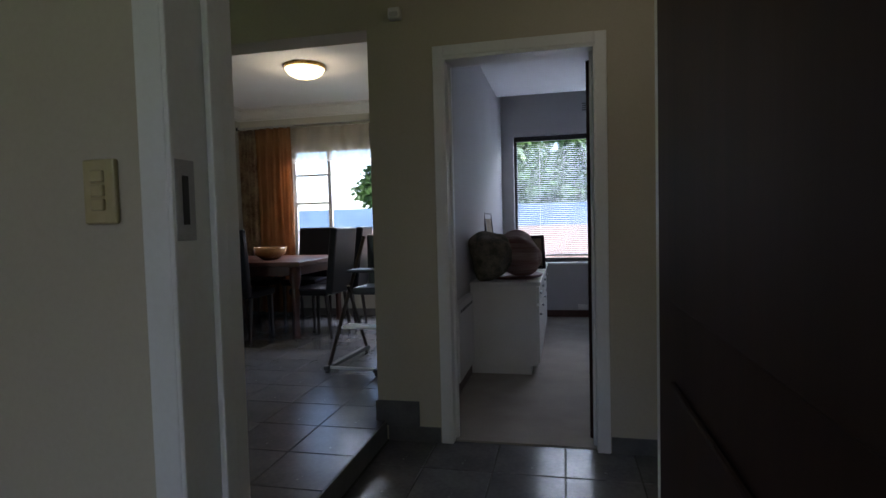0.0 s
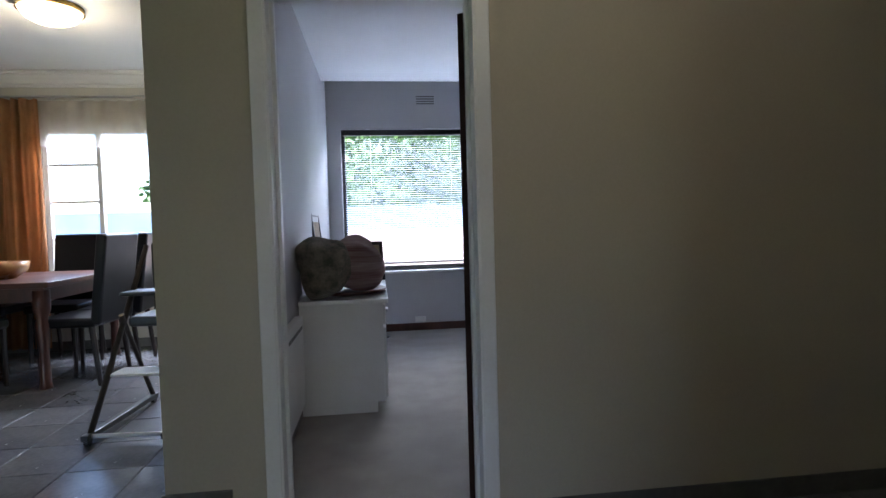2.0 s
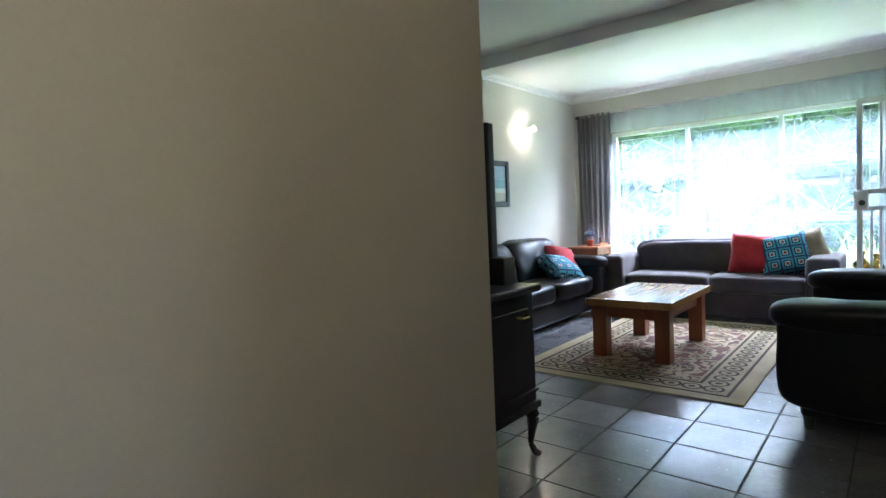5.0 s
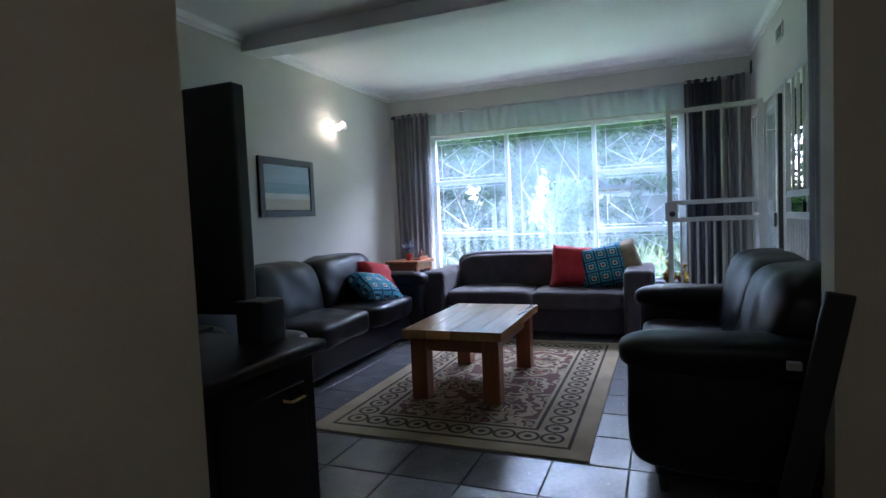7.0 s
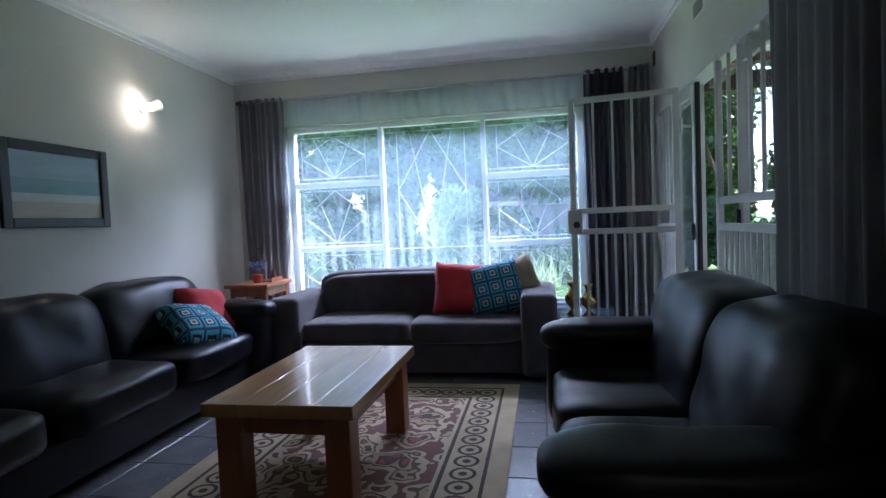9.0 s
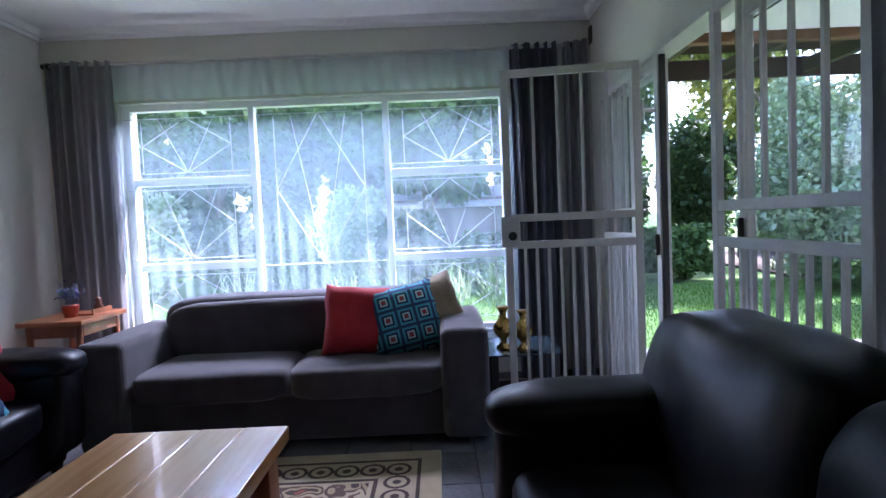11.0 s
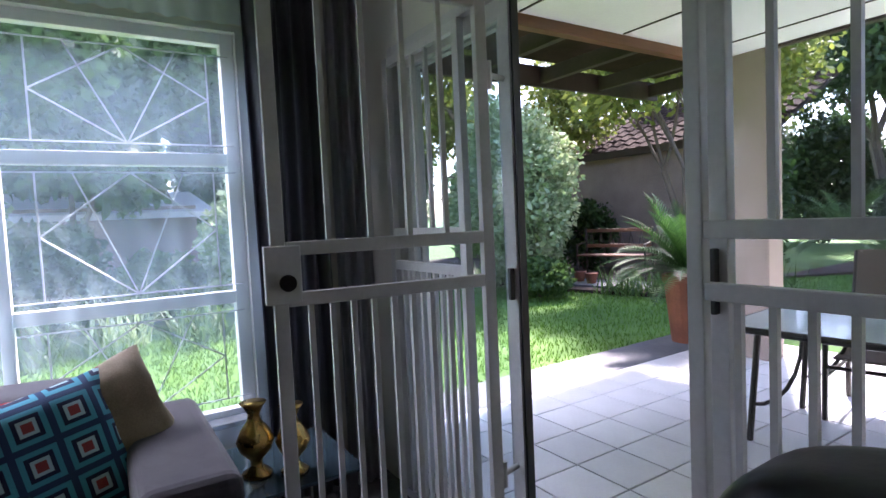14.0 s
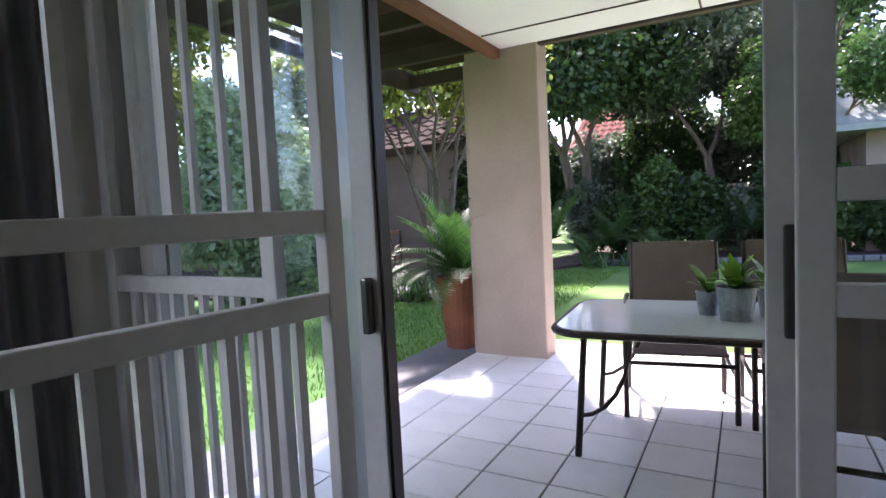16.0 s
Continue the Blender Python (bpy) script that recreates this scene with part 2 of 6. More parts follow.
M_ZINC = mat("galvanised_zinc", (0.40, 0.43, 0.45), (0.25, 0.27, 0.29), 0.4, metal=0.8, scale=14, fine=50, bump=0.04)
LEAF_DARK = leafy("dark_leaf", (0.018, 0.045, 0.012), (0.06, 0.115, 0.03))
LEAF_MID = leafy("mid_leaf", (0.035, 0.085, 0.018), (0.11, 0.20, 0.05))
LEAF_PALE = leafy("pale_variegated_leaf", (0.20, 0.30, 0.12), (0.52, 0.60, 0.38))
LEAF_YEL = leafy("yellow_green_leaf", (0.09, 0.14, 0.022), (0.30, 0.34, 0.07))
LEAF_PALM = leafy("cycad_leaf", (0.02, 0.07, 0.015), (0.06, 0.15, 0.03))
LEAF_OLIVE = leafy("grey_green_leaf", (0.05, 0.075, 0.045), (0.15, 0.19, 0.12))


# ---------------------------------------------------------------- mesh helpers
def bx(bm, x0, x1, y0, y1, z0, z1, bev=0.0, seg=2, m=None):
    r = bmesh.ops.create_cube(bm, size=1.0)
    vs = r["verts"]
    mt = Matrix.Translation(((x0 + x1) / 2, (y0 + y1) / 2, (z0 + z1) / 2)) @ Matrix.Diagonal((x1 - x0, y1 - y0, z1 - z0, 1))
    bmesh.ops.transform(bm, matrix=mt, verts=vs)
    if bev:
        es = list({e for v in vs for e in v.link_edges})
        r = bmesh.ops.bevel(bm, geom=es, offset=bev, segments=seg, affect="EDGES", profile=0.5)
        vs = list({v for f in r["faces"] for v in f.verts} | {v for v in vs if v.is_valid})
    if m is not None:
        bmesh.ops.transform(bm, matrix=m, verts=vs)
    return bm


def tube(bm, p0, p1, r0, r1=None, seg=10):
    r1 = r0 if r1 is None else r1
    a, b = Vector(p0), Vector(p1)
    d = b - a
    r = bmesh.ops.create_cone(bm, cap_ends=True, segments=seg, radius1=r0, radius2=r1, depth=d.length)
    bmesh.ops.transform(bm, matrix=Matrix.Translation((a + b) / 2) @ d.to_track_quat("Z", "Y").to_matrix().to_4x4(), verts=r["verts"])
    return bm


def pipe(bm, pts, r, seg=8):
    for a, b in zip(pts, pts[1:]):
        tube(bm, a, b, r, r, seg)
    for p in pts[1:-1]:
        q = bmesh.ops.create_icosphere(bm, subdivisions=1, radius=r)
        bmesh.ops.translate(bm, vec=p, verts=q["verts"])
    return bm


def lathe(bm, prof, seg=20, at=(0, 0, 0)):
    rings = []
    for r, z in prof:
        rings.append([bm.verts.new((at[0] + r * math.cos(2 * math.pi * k / seg), at[1] + r * math.sin(2 * math.pi * k / seg), at[2] + z)) for k in range(seg)])
    for a, b in zip(rings, rings[1:]):
        for k in range(seg):
            bm.faces.new((a[k], a[(k + 1) % seg], b[(k + 1) % seg], b[k]))
    bm.faces.new(rings[0][::-1])
    bm.faces.new(rings[-1])
    return bm


def puff(bm, x0, x1, y0, y1, z0, z1, power=4.0, n=10, wob=0.0, seed=0):
    """A stuffed block: a rounded, slightly uneven cushion body."""
    c = Vector(((x0 + x1) / 2, (y0 + y1) / 2, (z0 + z1) / 2))
    h = Vector(((x1 - x0) / 2, (y1 - y0) / 2, (z1 - z0) / 2))
    r = bmesh.ops.create_cube(bm, size=2.0)
    es = list({e for v in r["verts"] for e in v.link_edges})
    bmesh.ops.subdivide_edges(bm, edges=es, cuts=n, use_grid_fill=True)
    for v in bm.verts:
        p = v.co.copy()
        k = (abs(p.x) ** power + abs(p.y) ** power + abs(p.z) ** power) ** (1 / power)
        q = Vector((p.x / k * h.x, p.y / k * h.y, p.z / k * h.z)) + c
        if wob:
            q += noise.noise_vector(q * 6 + Vector((seed, 0, 0))) * wob
        v.co = q
    return bm


def slab(bm, pts, z0, z1):
    """A flat polygon with thickness."""
    lo = [bm.verts.new((x, y, z0)) for x, y in pts]
    hi = [bm.verts.new((x, y, z1)) for x, y in pts]
    n = len(pts)
    bm.faces.new(lo[::-1])
    bm.faces.new(hi)
    for k in range(n):
        bm.faces.new((lo[k], lo[(k + 1) % n], hi[(k + 1) % n], hi[k]))
    return bm


def part(name, bm, material, parent=None, label="", smooth=False):
    bmesh.ops.recalc_face_normals(bm, faces=bm.faces)
    me = bpy.data.meshes.new(name)
    bm.to_mesh(me)
    bm.free()
    me.materials.append(material)
    if smooth:
        me.shade_smooth()
    ob = new(name, me)
    if parent is not None:
        ob.parent = parent
    if label:
        tagged(ob, label)
    return ob


def B():
    return bmesh.new()


def box(name, x0, x1, y0, y1, z0, z1, material, parent=None, label="", bev=0.0, seg=2):
    return part(name, bx(B(), x0, x1, y0, y1, z0, z1, bev, seg), material, parent, label)


def thing(name, label, category, x=0, y=0, z=0, rz=0, group="", kind=""):
    ob = new(name)
    ob.empty_display_size = 0.1
    ob.matrix_world = pose(x, y, z, 0, 0, rz)
    return tagged(ob, label, category, group, kind)


def struct(ob, label, category):
    return tagged(ob, label, category, kind="structure")


def soup(name, verts, faces, material, parent=None):
    me = bpy.data.meshes.new(name)
    me.from_pydata(verts, [], faces)
    me.materials.append(material)
    ob = new(name, me)
    if parent is not None:
        ob.parent = parent
    return ob


# ---------------------------------------------------------------- structure
CEIL, LC, FL2 = 2.68, 2.74, 0.11
HX = 2.10  # end of the hall wall


def wall(name, boxes, material, label):
    bm = B()
    for b in boxes:
        bx(bm, *b)
    return struct(part(name, bm, material), label, "wall")


wall("wall_entry", [(-3.0, -0.64, 0.64, 0.82, 0, LC + 0.03), (0.27, 3.5, 0.64, 0.82, 0, LC + 0.03), (-0.64, 0.27, 0.64, 0.82, 2.09, LC + 0.03)], M_WALL, "beige painted wall around the entry doorway")
wall("wall_hall", [(-0.96, -0.56, 2.66, 2.80, 0, LC + 0.03), (0.26, HX, 2.66, 2.80, 0, LC + 0.03), (-0.56, 0.26, 2.66, 2.80, 2.10, LC + 0.03), (-4.2, -0.96, 2.66, 2.84, 2.27, LC + 0.03)], M_WALL, "beige painted hall wall with a bedroom doorway")
wall("wall_lounge_west", [(HX - 0.14, HX, 2.80, 5.06, 0, LC + 0.03)], M_WALL_L, "pale painted wall behind the television")
wall("wall_lounge_north", [(HX, 7.44, 4.92, 5.06, 0, LC + 0.03)], M_WALL_L, "pale grey painted lounge wall")
WX = 7.44
wall("wall_lounge_east", [(WX, WX + 0.24, 4.40, 5.06, 0, LC + 0.03), (WX, WX + 0.24, 0.86, 1.60, 0, LC + 0.03), (WX, WX + 0.24, 1.60, 4.40, 2.15, LC + 0.03), (WX, WX + 0.24, 1.60, 4.40, 0, 0.40)], M_WALL_L, "pale grey wall around the large window")
wall("wall_lounge_south", [(3.5, 4.3, 0.86, 1.00, 0, LC + 0.03), (7.12, WX, 0.86, 1.00, 0, LC + 0.03), (4.3, 7.12, 0.86, 1.00, 2.06, LC + 0.03)], M_WALL_L, "pale grey wall above the sliding door")
wall("wall_pier", [(3.50, 3.66, 1.00, 1.31, 0, LC + 0.03), (3.50, 3.64, 0.64, 1.00, 0, LC + 0.03)], M_WALL, "narrow beige wall pier beside the lounge")
wall("wall_bedroom_west", [(-0.82, -0.67, 2.80, 7.0, 0, 2.9)], M_WALL_B, "lilac grey bedroom wall")
BY = 6.72
wall("wall_bedroom_north", [(-0.82, -0.52, BY, BY + 0.2, 0, 2.9), (-0.52, 1.5, BY, BY + 0.2, 0, 0.66), (-0.52, 1.5, BY, BY + 0.2, 2.27, 2.9), (1.5, 2.0, BY, BY + 0.2, 0, 2.9)], M_WALL_B, "lilac grey bedroom wall with a window")
wall("wall_bedroom_east", [(1.83, 1.955, 2.80, 7.0, 0, 2.9)], M_WALL_B, "lilac grey bedroom wall")
wall("wall_dining_west", [(-4.05, -3.9, 0.64, 6.3, 0, LC + 0.03)], M_WALL_L, "pale dining room wall")
DY = 6.06
wall("wall_dining_north", [(-4.05, -3.25, DY, DY + 0.2, 0, LC + 0.03), (-3.25, -0.9, DY, DY + 0.2, 0, 0.75), (-3.25, -0.9, DY, DY + 0.2, 2.2, LC + 0.03)], M_WALL_L, "pale dining room wall with a window")
wall("wall_dining_east", [(-0.96, -0.82, 2.80, 6.26, 0, LC + 0.03)], M_WALL_L, "pale dining room side wall")
# Unseen closing walls; the window opening is made up to admit fill light.
wall("wall_back", [(-3.0, -1.5, -2.6, -2.45, 0, LC + 0.03), (0.7, 3.0, -2.6, -2.45, 0, LC + 0.03), (-1.5, 0.7, -2.6, -2.45, 0, 0.85), (-1.5, 0.7, -2.6, -2.45, 2.15, LC + 0.03), (-3.15, -3.0, -2.6, 0.82, 0, LC + 0.03), (3.0, 3.15, -2.6, 0.82, 0, LC + 0.03)], M_WALL, "unseen plain beige wall behind the doorway, with an added window opening")

struct(box("ceiling", -4.1, WX + 0.2, -2.6, 6.3, CEIL, CEIL + 0.1, M_CEIL), "white painted ceiling", "ceiling")
struct(box("ceiling_bedroom", -0.82, 2.0, 2.8, 7.0, 2.78 + 0.12, 3.0, M_CEIL), "white painted bedroom ceiling", "ceiling")
struct(box("ceiling_beam", 4.88, 5.11, 1.0, 4.92, 2.56, LC - 0.002, M_CEIL, bev=0.008), "white painted ceiling beam across the lounge", "beam")


def cornice(name, x0, y0, x1, y1, nx, ny, z=CEIL):
    """Plaster cornice along a line, projecting in direction n."""
    prof = [(0, -0.13), (0.012, -0.13), (0.012, -0.105), (0.03, -0.098), (0.045, -0.07), (0.075, -0.04), (0.095, -0.032), (0.095, -0.014), (0.115, -0.012), (0.115, -0.001), (0, -0.001)]
    bm = B()
    a = [bm.verts.new((x0 + nx * d, y0 + ny * d, z + h)) for d, h in prof]
    b = [bm.verts.new((x1 + nx * d, y1 + ny * d, z + h)) for d, h in prof]
    n = len(prof)
    for k in range(n):
        bm.faces.new((a[k], a[(k + 1) % n], b[(k + 1) % n], b[k]))
    bm.faces.new(a)
    bm.faces.new(b[::-1])
    return struct(part(name, bm, M_CEIL), "white moulded plaster cornice", "cornice")


cornice("trim_cornice", 5.11, 4.92, WX, 4.92, 0, -1, LC)
cornice("trim_cornice", HX, 4.92, 4.88, 4.92, 0, -1, LC)
cornice("trim_cornice", WX, 1.0, WX, 4.92, -1, 0, LC)
cornice("trim_cornice", 5.11, 1.0, WX, 1.0, 0, 1, LC)
cornice("trim_cornice", 3.66, 1.0, 4.88, 1.0, 0, 1, LC)
cornice("trim_cornice", -3.9, DY, -0.96, DY, 0, -1)
cornice("trim_cornice", -3.9, 2.84, -3.9, DY, 1, 0)

# skirtings
for nm, b in (("baseboard", (0.30, HX + 0.012, 2.648, 2.66, 0, 0.085)), ("baseboard", (HX, HX + 0.012, 2.66, 4.92, 0, 0.085)), ("baseboard", (-0.90, -0.60, 2.648, 2.66, 0, 0.085)),
              ("baseboard", (-0.972, -0.72, 2.645, 2.66, 0.085, 0.225)), ("baseboard", (HX + 0.012, WX, 4.908, 4.92, 0, 0.085)), ("baseboard", (WX - 0.012, WX, 1.0, 4.908, 0, 0.085)),
              ("baseboard", (0.30, 3.5, 0.82, 0.832, 0, 0.085)), ("baseboard", (-3.9, -0.96, DY - 0.012, DY, FL2, FL2 + 0.085)), ("baseboard", (-3.9, -3.888, 0.82, DY - 0.012, FL2, FL2 + 0.085))):
    struct(box(nm, *b, M_SKIRT, bev=0.003), "dark slate tile skirting", "skirting")
struct(box("baseboard", -0.655, 1.83, BY - 0.015, BY, 0, 0.09, M_WOODRED, bev=0.004), "reddish-brown wooden bedroom skirting", "skirting")
struct(box("baseboard", -0.67, -0.655, 2.82, BY, 0, 0.09, M_WOODRED, bev=0.004), "reddish-brown wooden bedroom skirting", "skirting")


def door_frame(name, x0, x1, y0, y1, top, label):
    """Painted timber lining with architraves: parts of one frame."""
    fr = thing(name, label, "door frame", (x0 + x1) / 2, y0, 0, kind="structure")
    w = (x1 - x0) / 2
    d = y1 - y0
    for s in (-1, 1):
        a, b = sorted((s * w, s * (w - 0.03)))
        box("jamb", a, b, -0.012, d + 0.012, 0, top, M_WHITE, fr, bev=0.003)
        for yy in (-0.014, d):
            a, b = sorted((s * (w + 0.035), s * (w - 0.022)))
            box("architrave", a, b, yy, yy + 0.014, 0, top + 0.045, M_WHITE, fr, bev=0.004)
        a, b = sorted((s * (w - 0.03), s * (w - 0.045)))
        box("door_stop", a, b, d * 0.5, d * 0.5 + 0.04, 0, top - 0.03, M_WHITE, fr, bev=0.003)
    box("head", -w, w, -0.012, d + 0.012, top - 0.03, top, M_WHITE, fr, bev=0.003)
    for yy in (-0.016, d + 0.002):
        box("head_architrave", -w + 0.022, w - 0.022, yy, yy + 0.014, top - 0.012, top + 0.045, M_WHITE, fr, bev=0.004)
    return fr


door_frame("door_1", -0.56, 0.26, 2.66, 2.80, 2.10, "white painted timber frame of the bedroom doorway")
f2 = door_frame("door_2", -0.64, 0.27, 0.64, 0.82, 2.09, "white painted timber frame of the entry doorway")
sp = part("strike_plate", bx(bx(B(), -0.432, -0.424, -0.005, 0.05, 1.185, 1.335, 0.002), -0.436, -0.428, 0.012, 0.036, 1.20, 1.32), M_ALU, f2, "brushed metal strike plate")
part("latch_slot", bx(B(), -0.424, -0.4225, 0.014, 0.030, 1.215, 1.305), M_BLACK, f2, "dark latch slot")
# open leaves
leaf = thing("entry_door", "dark stained wooden door standing open", "door", 0.205, 0.62, 0)
box("door_panel", -0.0, 0.04, -0.82, 0.0, 0.01, 2.04, M_DOORWOOD, leaf, bev=0.004)
for z in (0.25, 1.1):
    box("raised_panel", -0.008, 0.0, -0.70, -0.12, z, z + 0.75, M_DOORWOOD, leaf, bev=0.004)
lf = thing("bedroom_door", "dark wooden bedroom door standing open", "door", 0.222, 2.79, 0, -24)
box("door_panel", -0.034, 0.006, 0.02, 0.80, 0.01, 2.05, M_DOORWOOD, lf, bev=0.004)
part("door_handle", pipe(B(), [(-0.034, 0.74, 1.0), (-0.085, 0.74, 1.0), (-0.085, 0.62, 1.0)], 0.009), M_ALU, lf, "metal lever handle")
sw = thing("light_switch", "cream three-gang light switch on the wall", "light switch", -0.765, 0.64, 1.28)
M_CREAM = mat("aged_cream_plastic", (0.52, 0.44, 0.24), (0.45, 0.37, 0.19), 0.4, scale=9, fine=60, bump=0.02)
box("plate", -0.035, 0.035, -0.012, 0, -0.06, 0.06, M_CREAM, sw, bev=0.004)
for k in range(3):
    box("rocker", -0.014, 0.014, -0.019, -0.01, -0.035 + 0.026 * k, -0.013 + 0.026 * k, M_CREAM, sw, bev=0.003)

# ground and floors
gm = B()
bx(gm, -400, 400, -400, 400, -0.6, 0.0)
struct(part("ground", gm, M_GRASS), "short green lawn", "lawn").location = (0, 0, -0.02)
struct(box("floor_subfloor", -0.92, WX + 0.1, -2.6, 5.0, -0.019, -0.006, M_GROUT), "dark grout bed under slate tiles", "floor")
struct(box("floor_dining", -4.05, -0.925, -2.6, 6.26, -0.01, FL2 - 0.006, M_GROUT), "raised dining floor slab", "floor")
struct(box("step_riser", -0.925, -0.912, 0.82, 2.66, -0.004, FL2 - 0.002, M_SKIRT, bev=0.002), "dark slate step riser", "step")
struct(box("floor_carpet", -0.67, 1.83, 2.70, BY, -0.005, 0.006, M_CARPET), "beige bedroom carpet", "carpet")

# ---------------------------------------------------------------- windows and sliding door
def lounge_window():
    w = thing("window_1", "wide white steel-framed window with burglar bars", "window", WX + 0.07, 0, 0, kind="structure")
    ys, z0, z1 = (1.60, 2.494, 3.468, 4.40), 0.40, 2.15
    for y in ys:
        a = 0.03 if y in (1.60, 4.40) else 0.022
        yc = min(max(y, 1.60 + a), 4.40 - a)
        box("window_frame", -0.03, 0.03, yc - a, yc + a, z0, z1, M_WHITE, w, bev=0.004)
    for z in (z0 + 0.025, z1 - 0.025):
        box("window_frame", -0.028, 0.028, 1.63, 4.37, z - 0.025, z + 0.025, M_WHITE, w, bev=0.004)
    for i, (a, b) in enumerate(zip(ys, ys[1:])):
        rails = (0.965, 1.588) if i != 1 else ()
        for z in rails:
            box("transom", -0.026, 0.026, a + 0.022, b - 0.022, z - 0.028, z + 0.028, M_WHITE, w, bev=0.004)
        edges = [z0 + 0.05] + list(rails) + [z1 - 0.05]
        for za, zb in zip(edges, edges[1:]):
            p = box("pane", 0.0, 0.004, a + 0.02, b - 0.02, za, zb, M_GLASS, w)
            p.visible_shadow = False
            bm = B()
            x = -0.05
            n = 1 if i != 1 else 2
            zs = [za + 0.06, zb - 0.06] if zb - za < 0.8 else [za + 0.5, zb - 0.06]
            for z in zs:
                tube(bm, (x, a + 0.03, z), (x, b - 0.03, z), 0.0036, seg=6)
            ym, zm = (a + b) / 2, (zs[0] + zs[1]) / 2
            for s in (-1, 1):
                tube(bm, (x, ym + s * 0.32, zs[0]), (x, ym + s * 0.32, zs[1]), 0.0036, seg=6)
                tube(bm, (x, ym, zs[0]), (x, ym + s * 0.32, zm), 0.0036, seg=6)
                tube(bm, (x, ym, zs[1]), (x, ym + s * 0.32, zm), 0.0036, seg=6)
                tube(bm, (x, ym, zs[0]), (x, ym + s * 0.2, zs[1]), 0.003, seg=6)
            part("burglar_bars", bm, M_STEELW, w, "white decorative burglar bars")
    box("window_sill", -0.12, 0.0, 1.60, 4.40, z0 - 0.004, z0 + 0.02, M_SKIRT, w, "dark tiled sill", bev=0.004)


lounge_window()


def bars_panel(parent, x0, x1, z0, z1, y, rails, n_up, n_low, r=0.008, stile=0.02):
    """Welded security gate: stiles, rails and uprights as parts."""
    for x in (x0 + stile, x1 - stile):
        box("stile", x - stile, x + stile, y - 0.015, y + 0.015, z0, z1, M_STEELW, parent, bev=0.003)
    for z in [z0 + stile, z1 - stile] + rails:
        box("rail", x0 + 2 * stile, x1 - 2 * stile, y - 0.013, y + 0.013, z - stile, z + stile, M_STEELW, parent, bev=0.003)
    lo, hi = rails[0] - stile, rails[-1] + stile
    for n, a, b in ((n_up, hi, z1 - 2 * stile), (n_low, z0 + 2 * stile, lo)):
        for k in range(n):
            x = x0 + 2 * stile + (x1 - x0 - 4 * stile) * (k + 1) / (n + 1)
            box("bar", x - r, x + r, y - r, y + r, a, b, M_STEELW, parent)


SY = 0.95
gate = thing("security_gate", "white steel security gate swung open into the room", "security gate", 6.31, 1.075, 0, 82)
bars_panel(gate, 0.0, 0.715, 0.09, 2.0, 0, [1.07, 1.215], 4, 9)
box("lock_box", 0.635, 0.735, -0.02, 0.02, 1.06, 1.225, M_STEELW, gate, bev=0.004)
part("lock_cylinder", tube(B(), (0.675, -0.03, 1.12), (0.675, 0.03, 1.12), 0.024, seg=16), M_BLACK, gate, "black lock cylinder")
for z in (0.35, 1.7):
    part("hinge", tube(tube(B(), (-0.01, 0, z), (-0.01, 0, z + 0.09), 0.012), (-0.005, 0, z + 0.045), (-0.09, -0.031, z + 0.045), 0.010), M_STEELW, gate)
gate2 = thing("security_gate", "white steel security gate standing closed in the doorway", "security gate", 0, 1.048, 0)
bars_panel(gate2, 4.81, 5.61, 0.0, 2.0, 0, [1.092, 1.23], 4, 9)
bars = thing("burglar_screen", "white steel burglar screen fixed behind glass", "security gate", 0, 1.035, 0)
bars_panel(bars, 6.50, 7.10, 0.0, 2.0, 0, [1.08, 1.225], 4, 9)

sl = thing("door_3", "grey aluminium sliding patio door, half open", "sliding door", 0, SY, 0, kind="structure")
for x in (4.32, 7.10):
    box("door_frame", x - 0.02, x + 0.02, -0.06, 0.06, 0, 2.06, M_STEELW, sl, bev=0.003)
box("door_frame", 4.34, 7.08, -0.06, 0.06, 2.02, 2.058, M_STEELW, sl, bev=0.003)
box("threshold", 4.34, 7.08, -0.07, 0.06, 0.0, 0.05, M_ALU, sl, bev=0.004)
for x0, x1, y in ((6.29, 7.05, 0.02), (6.36, 7.06, -0.03), (4.34, 5.64, -0.03)):
    for x in (x0 + 0.028, x1 - 0.028):
        box("sash_stile", x - 0.028, x + 0.028, y - 0.018, y + 0.018, 0.05, 2.02, M_STEELW, sl, bev=0.003)
    for z in (0.085, 1.985):
        box("sash_rail", x0 + 0.056, x1 - 0.056, y - 0.016, y + 0.016, z - 0.034, z + 0.034, M_STEELW, sl, bev=0.003)
    p = box("pane", x0 + 0.05, x1 - 0.05, y - 0.003, y + 0.003, 0.11, 1.96, M_GLASS, sl)
    p.visible_shadow = False
box("weather_seal", 6.282, 6.29, 0.0, 0.03, 0.05, 2.02, M_BLACK, sl)
box("pull_handle", 6.300, 6.318, 0.04, 0.06, 0.99, 1.10, M_BLACK, sl, "black pull handle", bev=0.004)
box("pull_handle", 5.602, 5.618, -0.010, 0.012, 1.02, 1.18, M_BLACK, sl, "black pull handle", bev=0.004)

bw = thing("window_2", "bedroom window with a dark frame", "window", 0, BY + 0.1, 0, kind="structure")
for z in (0.71, 2.24):
    box("window_frame", -0.52, 1.5, -0.025, 0.025, z - 0.03, z + 0.03, M_BLACK, bw, bev=0.003)
for x in (-0.5, 1.48):
    box("window_frame", x - 0.02, x + 0.02, -0.025, 0.025, 0.74, 2.21, M_BLACK, bw, bev=0.003)
box("window_sill", -0.52, 1.5, -0.14, -0.025, 0.66, 0.685, M_WHITE, bw, bev=0.004)
p = box("pane", -0.48, 1.46, -0.003, 0.003, 0.74, 2.21, M_GLASS, bw)
p.visible_shadow = False
